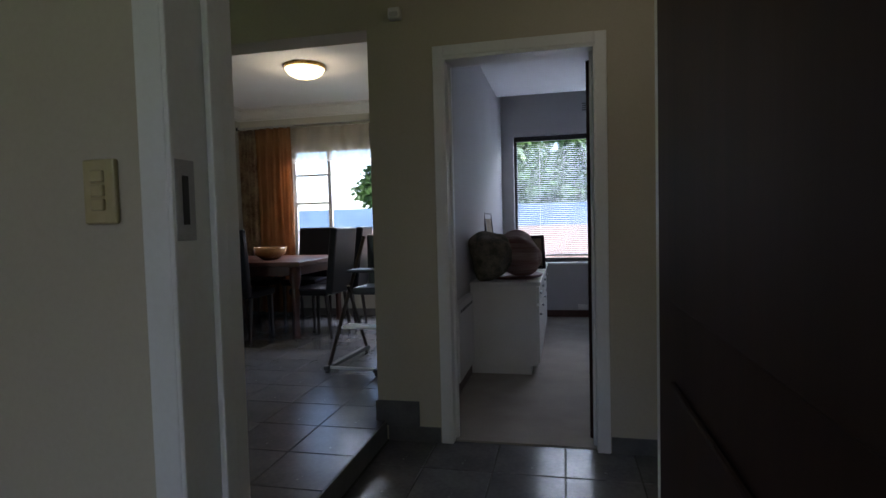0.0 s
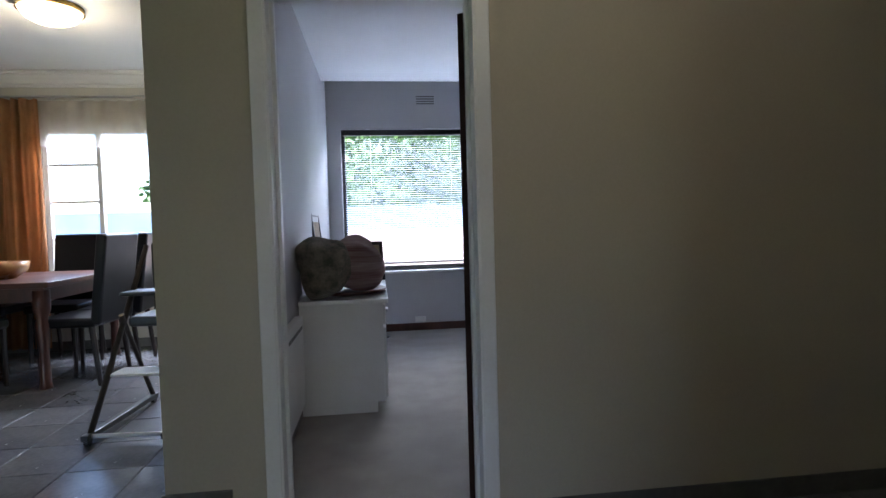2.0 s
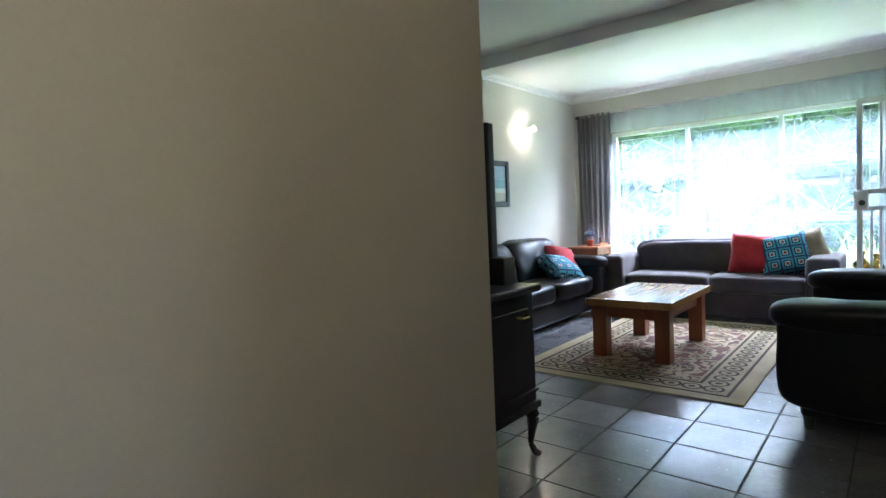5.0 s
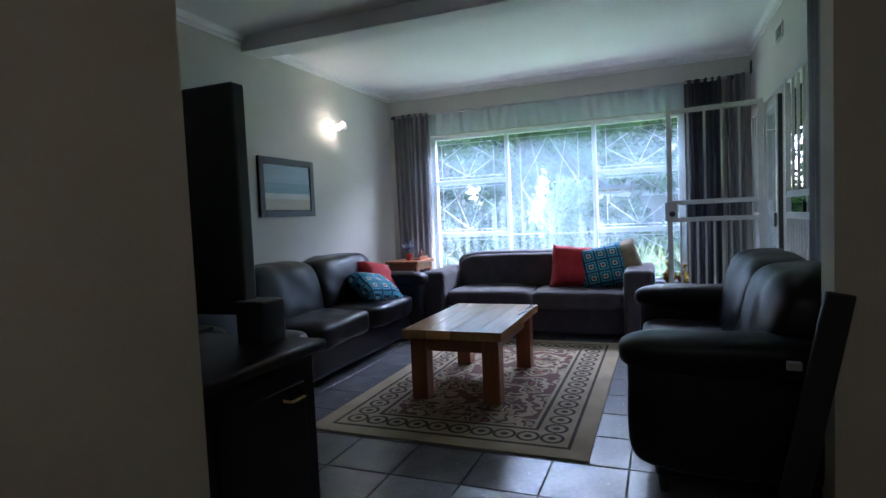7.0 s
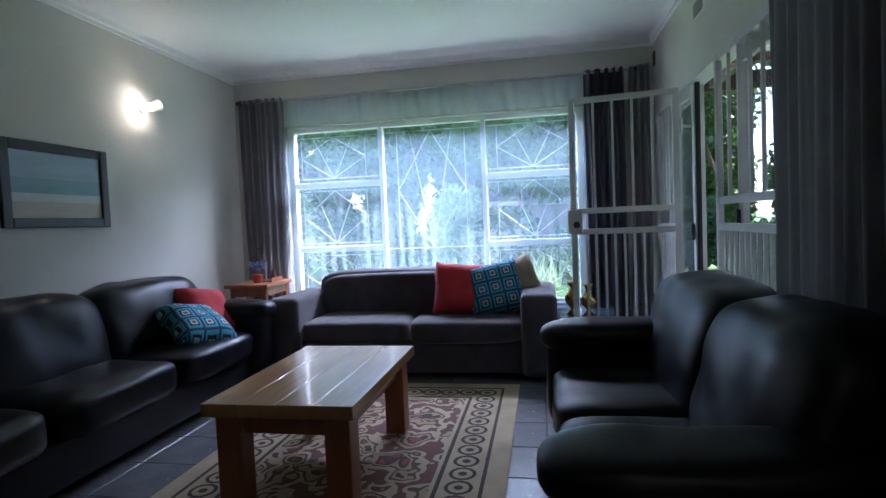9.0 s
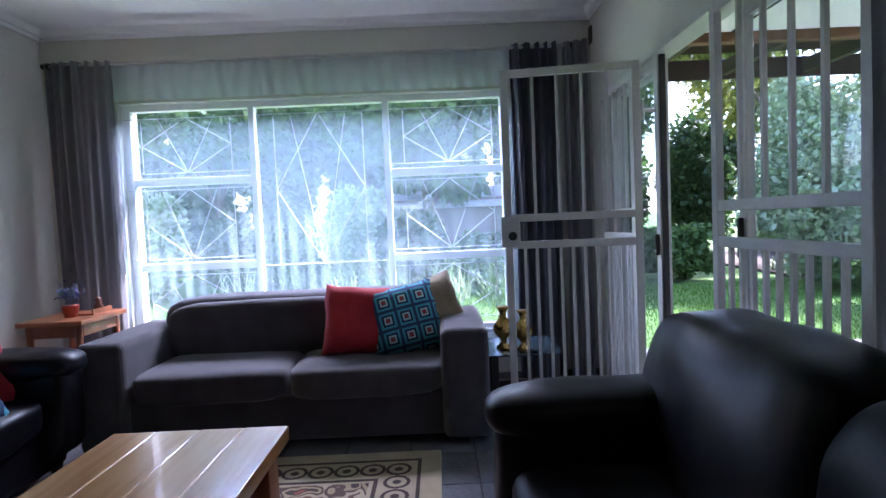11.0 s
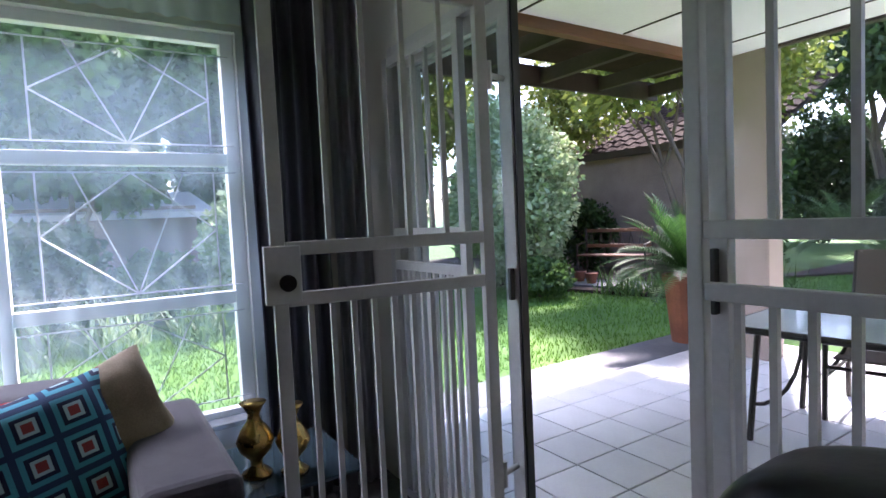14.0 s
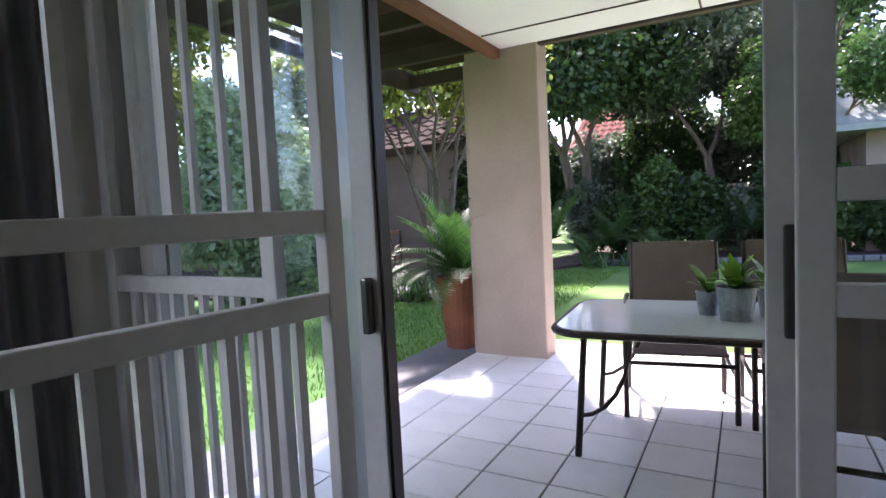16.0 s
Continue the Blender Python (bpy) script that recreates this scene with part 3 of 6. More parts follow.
bl = thing("venetian_blind", "lowered aluminium venetian blind with open slats", "blind", 0, BY + 0.03, 0)
box("head_rail", -0.50, 1.48, -0.02, 0.02, 2.20, 2.24, M_BLACK, bl, bev=0.003)
M_SLAT = mat("blind_slat", (0.55, 0.60, 0.66), (0.5, 0.55, 0.6), 0.4, scale=4, fine=40, bump=0)
slat = None
for k in range(57):
    z = 0.79 + k * 0.0245
    if slat is None:
        slat = part("slat", bx(B(), -0.49, 1.47, -0.011, 0.011, -0.0007, 0.0007, m=Matrix.Rotation(radians(12), 4, "X")), M_SLAT, bl)
        me = slat.data
    else:
        slat = new("slat", me)
        slat.parent = bl
    slat.location = (0, 0, z)
for x in (-0.2, 0.7):
    part("cord", tube(B(), (x, 0, 0.78), (x, 0, 2.20), 0.0015, seg=5), M_WHITE, bl)
box("bottom_rail", -0.49, 1.47, -0.012, 0.012, 0.765, 0.783, M_SLAT, bl, bev=0.003)

dw = thing("window_3", "white framed dining room window", "window", 0, DY + 0.1, 0, kind="structure")
for z in (0.78, 2.17):
    box("window_frame", -3.25, -0.9, -0.025, 0.025, z - 0.03, z + 0.03, M_WHITE, dw, bev=0.003)
for x in (-3.22, -2.75, -1.5, -0.93):
    box("window_frame", x - 0.022, x + 0.022, -0.025, 0.025, 0.81, 2.14, M_WHITE, dw, bev=0.003)
for z in (1.15, 1.5, 1.85):
    box("glazing_bar", -3.198, -2.772, -0.012, 0.012, z - 0.012, z + 0.012, M_WHITE, dw)
p = box("pane", -3.2, -0.95, -0.003, 0.003, 0.81, 2.14, M_GLASS, dw)
p.visible_shadow = False


# ---------------------------------------------------------------- curtains
def drape(name, run, z0, z1, amp, waves, material, label, along="y", gather=0.0, seed=0, thick=0.004, category="curtain", parent=None):
    """Pleated cloth hung along a straight run; returns the mesh object."""
    p0, p1 = Vector((*run[0], 0)), Vector((*run[1], 0))
    d = (p1 - p0)
    nrm = Vector((-d.y, d.x, 0)).normalized()
    nu, nv = int(waves * 10), 14
    bm = B()
    grid = []
    rnd = random.Random(seed)
    ph = [rnd.uniform(-0.5, 0.5) for _ in range(int(waves) + 2)]
    for j in range(nv + 1):
        v = j / nv
        row = []
        for i in range(nu + 1):
            u = i / nu
            w = u * waves
            k = int(w)
            a = amp * (0.75 + 0.5 * ph[k]) * (1 + 0.25 * math.sin(v * 4 + k))
            off = a * math.sin(2 * math.pi * (w + 0.12 * math.sin(v * 3 + ph[k] * 4)))
            uu = u + gather * math.sin(v * math.pi) * (0.5 - u)
            q = p0 + d * uu + nrm * off
            row.append(bm.verts.new((q.x, q.y, z1 + (z0 - z1) * v + 0.004 * math.sin(w * 7))))
        grid.append(row)
    for a, b in zip(grid, grid[1:]):
        for i in range(nu):
            bm.faces.new((a[i], a[i + 1], b[i + 1], b[i]))
    if thick:
        bmesh.ops.solidify(bm, geom=bm.faces[:], thickness=thick)
    ob = part(name, bm, material, parent, "" if parent else label, smooth=True)
    return ob if parent else tagged(ob, label, category)


def rod(name, a, b, z, label, rings=0):
    t = thing(name, label, "curtain rod")
    part("rod", tube(B(), (*a, z), (*b, z), 0.012, seg=12), M_ALU, t)
    for p, s in ((a, -1), (b, 1)):
        d = (Vector((*b, 0)) - Vector((*a, 0))).normalized() * 0.05 * s
        part("finial", tube(B(), (*p, z), (p[0] + d.x, p[1] + d.y, z), 0.022, 0.018, seg=12), M_BLACK, t)
    return t


RX = WX - 0.15
drape("curtain", ((RX - 0.01, 4.78), (RX - 0.01, 4.34)), 0.03, 2.41, 0.038, 6, M_CURTAIN, "grey eyelet curtain drawn to the window corner", seed=1)
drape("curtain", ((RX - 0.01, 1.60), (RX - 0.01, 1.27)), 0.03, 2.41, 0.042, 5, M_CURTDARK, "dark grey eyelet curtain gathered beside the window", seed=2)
drape("curtain", ((RX - 0.01, 1.24), (RX - 0.06, 1.08)), 0.03, 2.41, 0.03, 3, M_CURTAIN, "grey curtain bunched in the room corner", seed=5)
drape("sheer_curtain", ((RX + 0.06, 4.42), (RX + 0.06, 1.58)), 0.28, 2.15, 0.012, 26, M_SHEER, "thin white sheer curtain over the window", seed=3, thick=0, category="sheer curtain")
drape("sheer_pelmet", ((RX + 0.055, 4.44), (RX + 0.055, 1.56)), 2.15, 2.39, 0.012, 26, M_SHEERTOP, "gathered sheer heading below the curtain rod", seed=3, thick=0, category="sheer curtain")
drape("curtain", ((4.76, 1.105), (3.70, 1.105)), 0.03, 2.41, 0.024, 11, M_CURTAIN, "grey eyelet curtain beside the sliding door", seed=4)
rod("curtain_rod", (RX, 1.22), (RX, 4.76), 2.39, "thin grey metal curtain rod above the window")
rod("curtain_rod", (3.70, 1.105), (5.05, 1.105), 2.39, "thin grey metal curtain rod above the door")

# ---------------------------------------------------------------- lounge things
def sofa_leather(name, x, y, rz, length, seats, label, top):
    """Local x along the length, +y to the front, back at y = 0."""
    s = thing(name, label, "sofa", x, y, 0, rz, group="black leather sofas")
    D = 0.89
    recline = Matrix.Identity(4)
    recline[1][2], recline[1][3] = -0.22, 0.066  # the back leans away from the seat
    part("base", bx(B(), 0.06, length - 0.06, 0.08, D - 0.10, 0.06, 0.30, 0.03, 3), M_LEATHER, s, smooth=False)
    w = (length - 0.44) / seats
    for k in range(seats):
        a = 0.22 + w * k
        part("seat_cushion", puff(B(), a + 0.004, a + w - 0.004, 0.22, D - 0.02, 0.26, 0.47, 5, 12, 0.012, k), M_LEATHER, s, smooth=True)
        part("back_cushion", puff(B(), a - (0.13 if k == 0 else 0.01), a + w + (0.25 if k == seats - 1 else 0.01), 0.13, 0.47, 0.30, top, 4.2, 16, 0.016, k + 7), M_LEATHER, s, smooth=True).data.transform(recline)
    for a, b in ((0, 0.24), (length - 0.24, length)):
        part("armrest", puff(B(), a, b, 0.10, D, 0.10, 0.645, 5.5, 12, 0.010, a), M_LEATHER, s, smooth=True)
        part("arm_roll", puff(B(), a - 0.025, b + 0.02, 0.14, D + 0.03, 0.50, 0.665, 3.2, 10, 0.008, b), M_LEATHER, s, smooth=True)
    part("back_panel", bx(B(), 0.05, length - 0.05, 0.0, 0.14, 0.08, 0.74, 0.03, 3), M_LEATHER, s)
    for a in (0.10, length - 0.10):
        for b in (0.12, D - 0.14):
            part("foot", tube(B(), (a, b, 0), (a, b, 0.07), 0.022, 0.03), M_BLACK, s)
    return s


sofa_leather("leather_sofa", 3.62, 1.10, 0, 1.74, 2, "black leather two-seat sofa with creased back cushions", 0.905)
sofa_leather("leather_sofa", 6.32, 4.90, 180, 2.95, 3, "black leather sofa along the picture wall", 0.875)


def sofa_fabric():
    s = thing("fabric_sofa", "charcoal fabric two-seat sofa under the window", "sofa", 7.20, 1.90, 0, 90)
    Lg, D = 2.22, 0.86
    part("base", bx(B(), 0.24, Lg - 0.24, 0.1, D - 0.06, 0.05, 0.30, 0.025, 3), M_FABRIC, s)
    for k in range(2):
        a = 0.25 + 0.86 * k
        part("seat_cushion", puff(B(), a + 0.003, a + 0.857, 0.22, D - 0.01, 0.27, 0.455, 6, 10, 0.006, k), M_FABRIC, s, smooth=True)
    part("backrest", puff(B(), 0.20, Lg - 0.20, 0.0, 0.30, 0.25, 0.80, 7, 12, 0.004, 3), M_FABRIC, s, smooth=True)
    part("back_cushion", puff(B(), 0.24, Lg - 0.24, 0.14, 0.36, 0.40, 0.775, 5, 12, 0.006, 5), M_FABRIC, s, smooth=True)
    for a, b in ((0, 0.26), (Lg - 0.26, Lg)):
        part("armrest", bx(B(), a, b, 0.02, D, 0.04, 0.64, 0.045, 4), M_FABRIC, s, smooth=False)
    for a in (0.12, Lg - 0.12):
        for b in (0.12, D - 0.12):
            part("foot", tube(B(), (a, b, 0), (a, b, 0.05), 0.025), M_BLACK, s)


sofa_fabric()


def check_cloth():
    """Blue crochet squares with dark centres."""
    m = mat("blue_crochet", (0.05, 0.20, 0.34), (0.03, 0.11, 0.20), 0.9, scale=14, fine=240, bump=0.5)
    N, L = m.node_tree.nodes, m.node_tree.links
    bs = N["Principled BSDF"]
    tc, ck, mp = N.new("ShaderNodeTexCoord"), N.new("ShaderNodeTexVoronoi"), N.new("ShaderNodeMapping")
    ck.feature, ck.distance = "F1", "CHEBYCHEV"
    ck.inputs["Scale"].default_value, ck.inputs["Randomness"].default_value = 9.0, 0.0
    mp.inputs["Scale"].default_value = (1, 0, 1)
    L.new(tc.outputs["Object"], mp.inputs[0])
    L.new(mp.outputs[0], ck.inputs[0])
    rp = N.new("ShaderNodeValToRGB")
    rp.color_ramp.interpolation = "CONSTANT"
    e = rp.color_ramp.elements
    e[0].position, e[0].color = 0.0, (0.30, 0.05, 0.05, 1)
    e[1].position, e[1].color = 0.12, (0.40, 0.58, 0.62, 1)
    for pos, col in ((0.2, (0.012, 0.02, 0.06, 1)), (0.3, (0.06, 0.32, 0.44, 1)), (0.42, (0.02, 0.05, 0.12, 1))):
        q = e.new(pos)
        q.color = col
    L.new(ck.outputs["Distance"], rp.inputs[0])
    L.new(rp.outputs[0], bs.inputs["Base Color"])
    return m


M_CROCHET = check_cloth()


def cushion(name, x, y, z, size, rx, ry, rz, material, label, seed=0):
    bm = B()
    n = 14
    for s in (-1, 1):
        g = []
        for j in range(n + 1):
            row = []
            for i in range(n + 1):
                u, v = i / n * 2 - 1, j / n * 2 - 1
                t = (1 - u ** 4) * (1 - v ** 4)
                pin = 1 - 0.07 * (1 - abs(u * v)) * (u * u + v * v) * 0.9
                q = Vector((u * size / 2 * pin, s * (0.012 + 0.085 * t ** 0.6), v * size / 2 * pin))
                q += noise.noise_vector(q * 7 + Vector((seed, s, 0))) * 0.012
                row.append(bm.verts.new(q))
            g.append(row)
        for a, b in zip(g, g[1:]):
            for i in range(n):
                bm.faces.new((a[i], a[i + 1], b[i + 1], b[i]))
        if s == -1:
            first = g
    ring = lambda g: [g[0][i] for i in range(n)] + [g[j][n] for j in range(n)] + [g[n][n - i] for i in range(n)] + [g[n - j][0] for j in range(n)]
    a, b = ring(first), ring(g)
    for k in range(len(a)):
        bm.faces.new((a[k], a[(k + 1) % len(a)], b[(k + 1) % len(a)], b[k]))
    ob = part(name, bm, material, None, "", smooth=True)
    ob.matrix_world = pose(x, y, z, rx, ry, rz)
    return tagged(ob, label, "cushion", "scatter cushions")


cushion("cushion", 6.74, 2.645, 0.64, 0.42, -14, 6, -82, M_RED, "red square scatter cushion on the fabric sofa", 1)
cushion("cushion", 6.75, 2.37, 0.635, 0.43, -20, -10, -76, M_CROCHET, "blue crochet scatter cushion on the fabric sofa", 2)
cushion("cushion", 6.87, 2.21, 0.665, 0.40, -16, -16, -68, M_BEIGE, "tan patterned scatter cushion leaning on the armrest", 3)
cushion("cushion", 6.02, 4.40, 0.60, 0.42, -42, 12, -14, M_RED, "red scatter cushion on the leather sofa", 4)
cushion("cushion", 5.74, 4.30, 0.56, 0.42, -64, 10, -22, M_CROCHET, "blue crochet cushion slumped on the leather sofa", 5)


def coffee_table():
    t = thing("coffee_table", "solid pine coffee table with thick block legs", "coffee table", 4.965, 3.07, 0.012, 0)
    hx, hy = 0.525, 0.33
    for k in range(4):
        y = -hy + 2 * hy * k / 4
        box("top_board", -hx, hx, y + 0.001, y + 2 * hy / 4 - 0.001, 0.405, 0.462, M_PINE, t, bev=0.004)
    for sx in (-1, 1):
        for sy in (-1, 1):
            x, y = sx * (hx - 0.10), sy * (hy - 0.09)
            box("leg", x - 0.055, x + 0.055, y - 0.055, y + 0.055, 0, 0.404, M_PINELEG, t, bev=0.006)
    for s in (-1, 1):
        box("apron", -hx + 0.155, hx - 0.155, s * (hy - 0.09) - 0.015, s * (hy - 0.09) + 0.015, 0.31, 0.404, M_PINELEG, t, bev=0.003)
        box("apron", s * (hx - 0.10) - 0.015, s * (hx - 0.10) + 0.015, -hy + 0.145, hy - 0.145, 0.31, 0.404, M_PINELEG, t, bev=0.003)


coffee_table()


def rug_material():
    m = mat("oriental_rug", (0.33, 0.24, 0.16), (0.22, 0.15, 0.10), 0.95, scale=6, fine=220, bump=0.4)
    N, L = m.node_tree.nodes, m.node_tree.links
    bs = N["Principled BSDF"]
    tc, v1, nz, mixv = N.new("ShaderNodeTexCoord"), N.new("ShaderNodeTexVoronoi"), N.new("ShaderNodeTexNoise"), N.new("ShaderNodeMixRGB")
    nz.inputs["Scale"].default_value = 5
    mixv.inputs[0].default_value = 0.28
    L.new(tc.outputs["Object"], nz.inputs[0])
    L.new(tc.outputs["Object"], mixv.inputs[1])
    L.new(nz.outputs["Color"], mixv.inputs[2])
    v1.feature = "F1"
    v1.inputs["Scale"].default_value = 7.5
    L.new(mixv.outputs[0], v1.inputs[0])
    rp = N.new("ShaderNodeValToRGB")
    rp.color_ramp.interpolation = "CONSTANT"
    e = rp.color_ramp.elements
    e[0].position, e[0].color = 0.0, (0.24, 0.055, 0.04, 1)
    e[1].position, e[1].color = 0.16, (0.055, 0.032, 0.028, 1)
    for p, c in ((0.27, (0.30, 0.22, 0.13, 1)), (0.40, (0.085, 0.045, 0.035, 1)), (0.50, (0.36, 0.28, 0.19, 1)), (0.66, (0.12, 0.05, 0.04, 1))):
        q = e.new(p)
        q.color = c
    L.new(v1.outputs["Distance"], rp.inputs[0])
    L.new(rp.outputs[0], bs.inputs["Base Color"])
    return m


M_RUG = rug_material()
M_RUGB = mat("rug_sand_border", (0.40, 0.32, 0.21), (0.30, 0.235, 0.15), 0.95, scale=5, fine=240, bump=0.4)
M_RUGD = mat("rug_dark_line", (0.06, 0.035, 0.03), (0.04, 0.024, 0.02), 0.95, scale=5, fine=240, bump=0.4)
rug = thing("rug", "oriental rug with brown floral field and sand border", "rug", 5.09, 2.965, 0)
rx, ry = 1.21, 0.785
box("pile_border", -rx, rx, -ry, ry, 0.0005, 0.009, M_RUGB, rug, bev=0.003)
box("field", -rx + 0.34, rx - 0.34, -ry + 0.34, ry - 0.34, 0.009, 0.0105, M_RUG, rug)
def ring_part(name, d0, d1, material, z):
    bm = B()
    bx(bm, -rx + d0, rx - d0, -ry + d0, -ry + d1, 0.009, z)
    bx(bm, -rx + d0, rx - d0, ry - d1, ry - d0, 0.009, z)
    bx(bm, -rx + d0, -rx + d1, -ry + d1, ry - d1, 0.009, z)
    bx(bm, rx - d1, rx - d0, -ry + d1, ry - d1, 0.009, z)
    part(name, bm, material, rug)
ring_part("border_line", 0.10, 0.118, M_RUGD, 0.0106)
ring_part("border_line", 0.30, 0.32, M_RUGD, 0.0106)
bm = B()
def medallion(bm, x, y, r):
    a = [bm.verts.new((x + r * math.cos(k * math.pi / 6), y + r * math.sin(k * math.pi / 6), 0.0108)) for k in range(12)]
    b = [bm.verts.new((x + 0.72 * r * math.cos(k * math.pi / 6), y + 0.72 * r * math.sin(k * math.pi / 6), 0.0108)) for k in range(12)]
    for k in range(12):
        bm.faces.new((a[k], a[(k + 1) % 12], b[(k + 1) % 12], b[k]))
    c = [bm.verts.new((x + 0.35 * r * math.cos(k * math.pi / 3), y + 0.35 * r * math.sin(k * math.pi / 3), 0.0108)) for k in range(6)]
    bm.faces.new(c)
medallion(bm, 0, 0, 0.066)
motif = part("border_motif", bm, M_RUGD, rug, "dark ring motif on the border")
spots = [(-rx + 0.21 + (2 * rx - 0.42) * k / 15, q * (ry - 0.21)) for k in range(16) for q in (-1, 1)] + [(q * (rx - 0.21), -ry + 0.21 + (2 * ry - 0.42) * k / 9) for k in range(1, 9) for q in (-1, 1)]
motif.location = (*spots[0], 0)
for sx, sy in spots[1:]:
    ob = new("border_motif", motif.data)
    ob.parent = rug
    ob.location = (sx, sy, 0)


def tv_cabinet():
    c = thing("tv_cabinet", "dark mahogany cabinet on curved cabriole legs", "cabinet", 2.23, 2.83, 0)
    W, Lg = 0.46, 1.25
    box("body", 0, W, 0, Lg, 0.27, 0.79, M_MAHOG, c, bev=0.006)
    part("top", bx(B(), -0.015, W + 0.035, -0.03, Lg + 0.03, 0.79, 0.825, 0.012, 3), M_MAHOG, c)
    box("plinth_moulding", -0.005, W + 0.018, -0.018, Lg + 0.018, 0.235, 0.27, M_MAHOG, c, bev=0.008)
    box("bead_moulding", 0.0, W + 0.01, -0.010, Lg + 0.01, 0.315, 0.33, M_MAHOG, c, bev=0.004)
    box("side_panel", 0.06, W - 0.06, -0.008, 0.0, 0.38, 0.72, M_MAHOG, c, bev=0.003)
    for k in range(2):
        d = box("door", W, W + 0.016, 0.03 + k * 0.60, 0.61 + k * 0.60, 0.34, 0.76, M_MAHOG, c, bev=0.004)
        part("handle", pipe(B(), [(W + 0.016, 0.52 + k * 0.16, 0.55), (W + 0.04, 0.52 + k * 0.16, 0.56), (W + 0.04, 0.52 + k * 0.16, 0.63), (W + 0.016, 0.52 + k * 0.16, 0.64)], 0.005), M_BRASS, d, "small brass handle")
    part("side_handle", pipe(B(), [(0.30, -0.008, 0.69), (0.31, -0.03, 0.685), (0.37, -0.03, 0.685), (0.38, -0.008, 0.69)], 0.005), M_BRASS, c, "small brass handle")
    for x in (0.03, W - 0.02):
        for y in (0.03, Lg - 0.03):
            sx, sy = (1 if x > 0.2 else -1), (1 if y > 0.5 else -1)
            bm = B()
            pts = [(0, 0, 0.24, 0.036), (0.012, 0.012, 0.19, 0.032), (0.006, 0.006, 0.12, 0.020), (0.0, 0.0, 0.06, 0.014), (0.014, 0.014, 0.02, 0.017), (0.026, 0.026, 0.0, 0.022)]
            for a, b in zip(pts, pts[1:]):
                tube(bm, (x + sx * a[0], y + sy * a[1], a[2]), (x + sx * b[0], y + sy * b[1], b[2]), a[3], b[3])
            part("leg", bm, M_MAHOG, c)


tv_cabinet()
tv = thing("television", "flat black television seen from its edge and back", "television", 2.63, 2.99, 0.825)
part("panel", bx(B(), -0.035, 0.02, 0, 1.02, 0.085, 0.77, 0.008), M_BLACK, tv)
box("screen", 0.021, 0.024, 0.02, 1.0, 0.11, 0.755, M_SCREEN, tv)
part("stand", bx(bx(B(), -0.05, 0.05, 0.42, 0.60, 0.012, 0.085, 0.004), -0.12, 0.12, 0.28, 0.74, 0, 0.014, 0.004), M_BLACK, tv)
spk = thing("speaker", "small black loudspeaker on the cabinet", "speaker", 2.63, 2.955, 0.825)
box("body", -0.05, 0.05, -0.04, 0.06, 0, 0.13, M_BLACK, spk, bev=0.006)
part("cone", tube(B(), (0.05, 0.01, 0.07), (0.054, 0.01, 0.07), 0.03, seg=16), M_SCREEN, spk)


def painting(name, x, label, hills):
    p = thing(name, label, "picture", x, 4.92, 1.50, group="framed beach pictures")
    w, h = 0.382, 0.255
    for s in (-1, 1):
        box("frame_side", w - 0.06 if s > 0 else -w, w if s > 0 else -w + 0.06, -0.028, -0.002, -h, h, M_BLACK, p, bev=0.006)
        box("frame_rail", -w + 0.06, w - 0.06, -0.028, -0.002, h - 0.06 if s > 0 else -h, h if s > 0 else -h + 0.06, M_BLACK, p, bev=0.006)
    box("mount", -w + 0.06, w - 0.06, -0.012, -0.003, -h + 0.06, h - 0.06, M_WHITE, p)
    bands = ((-0.193, -0.10, (0.50, 0.46, 0.36)), (-0.10, -0.05, (0.62, 0.66, 0.62)), (-0.05, 0.04, (0.24, 0.40, 0.46)), (0.04, 0.193, (0.36, 0.48, 0.55)))
    for k, (a, b, c) in enumerate(bands):
        m = bpy.data.materials.get("beach_band_%d" % k) or mat("beach_band_%d" % k, c, tuple(v * 0.82 for v in c), 0.55, scale=5, fine=30, stretch=(0.4, 1, 3), bump=0.05)
        box("painted_band", -w + 0.062, w - 0.062, -0.0145, -0.0125, a, b, m, p)
    if hills:
        m = mat("painted_boat", (0.20, 0.13, 0.11), (0.12, 0.08, 0.07), 0.6)
        part("painted_shape", bx(bx(B(), 0.05, 0.20, -0.0165, -0.0150, -0.10, -0.06, 0), 0.10, 0.15, -0.0165, -0.0150, -0.06, 0.03), m, p)


painting("framed_picture", 5.355, "black framed pale blue beach picture on the wall", False)
painting("framed_picture", 4.36, "black framed beach picture with a small boat", True)

wl = thing("wall_lamp", "small white spotlight glowing on the wall", "wall lamp", 6.14, 4.92, 2.13)
part("mount", tube(B(), (0, 0, 0), (0, -0.025, 0), 0.04, seg=16), M_WHITE, wl)
part("arm", tube(B(), (0, -0.02, 0), (0.03, -0.075, 0.015), 0.008), M_WHITE, wl)
part("shade", tube(B(), (0.06, -0.11, 0.03), (-0.0, -0.075, 0.0), 0.045, 0.03, seg=16), M_WHITE, wl)
part("bulb", puff(B(), -0.045, 0.005, -0.10, -0.05, -0.025, 0.025, 2, 4), glow("warm_bulb", (1.0, 0.86, 0.62), 6), wl, "glowing warm bulb", smooth=True)
bulb(6.06, 4.80, 2.12, 0.28, 0.02, (1.0, 0.85, 0.6))

st = thing("side_table", "small wooden side table with a lower shelf", "side table", 6.96, 4.50, 0)
box("top", -0.24, 0.24, -0.20, 0.20, 0.685, 0.715, M_PINELEG, st, bev=0.006)
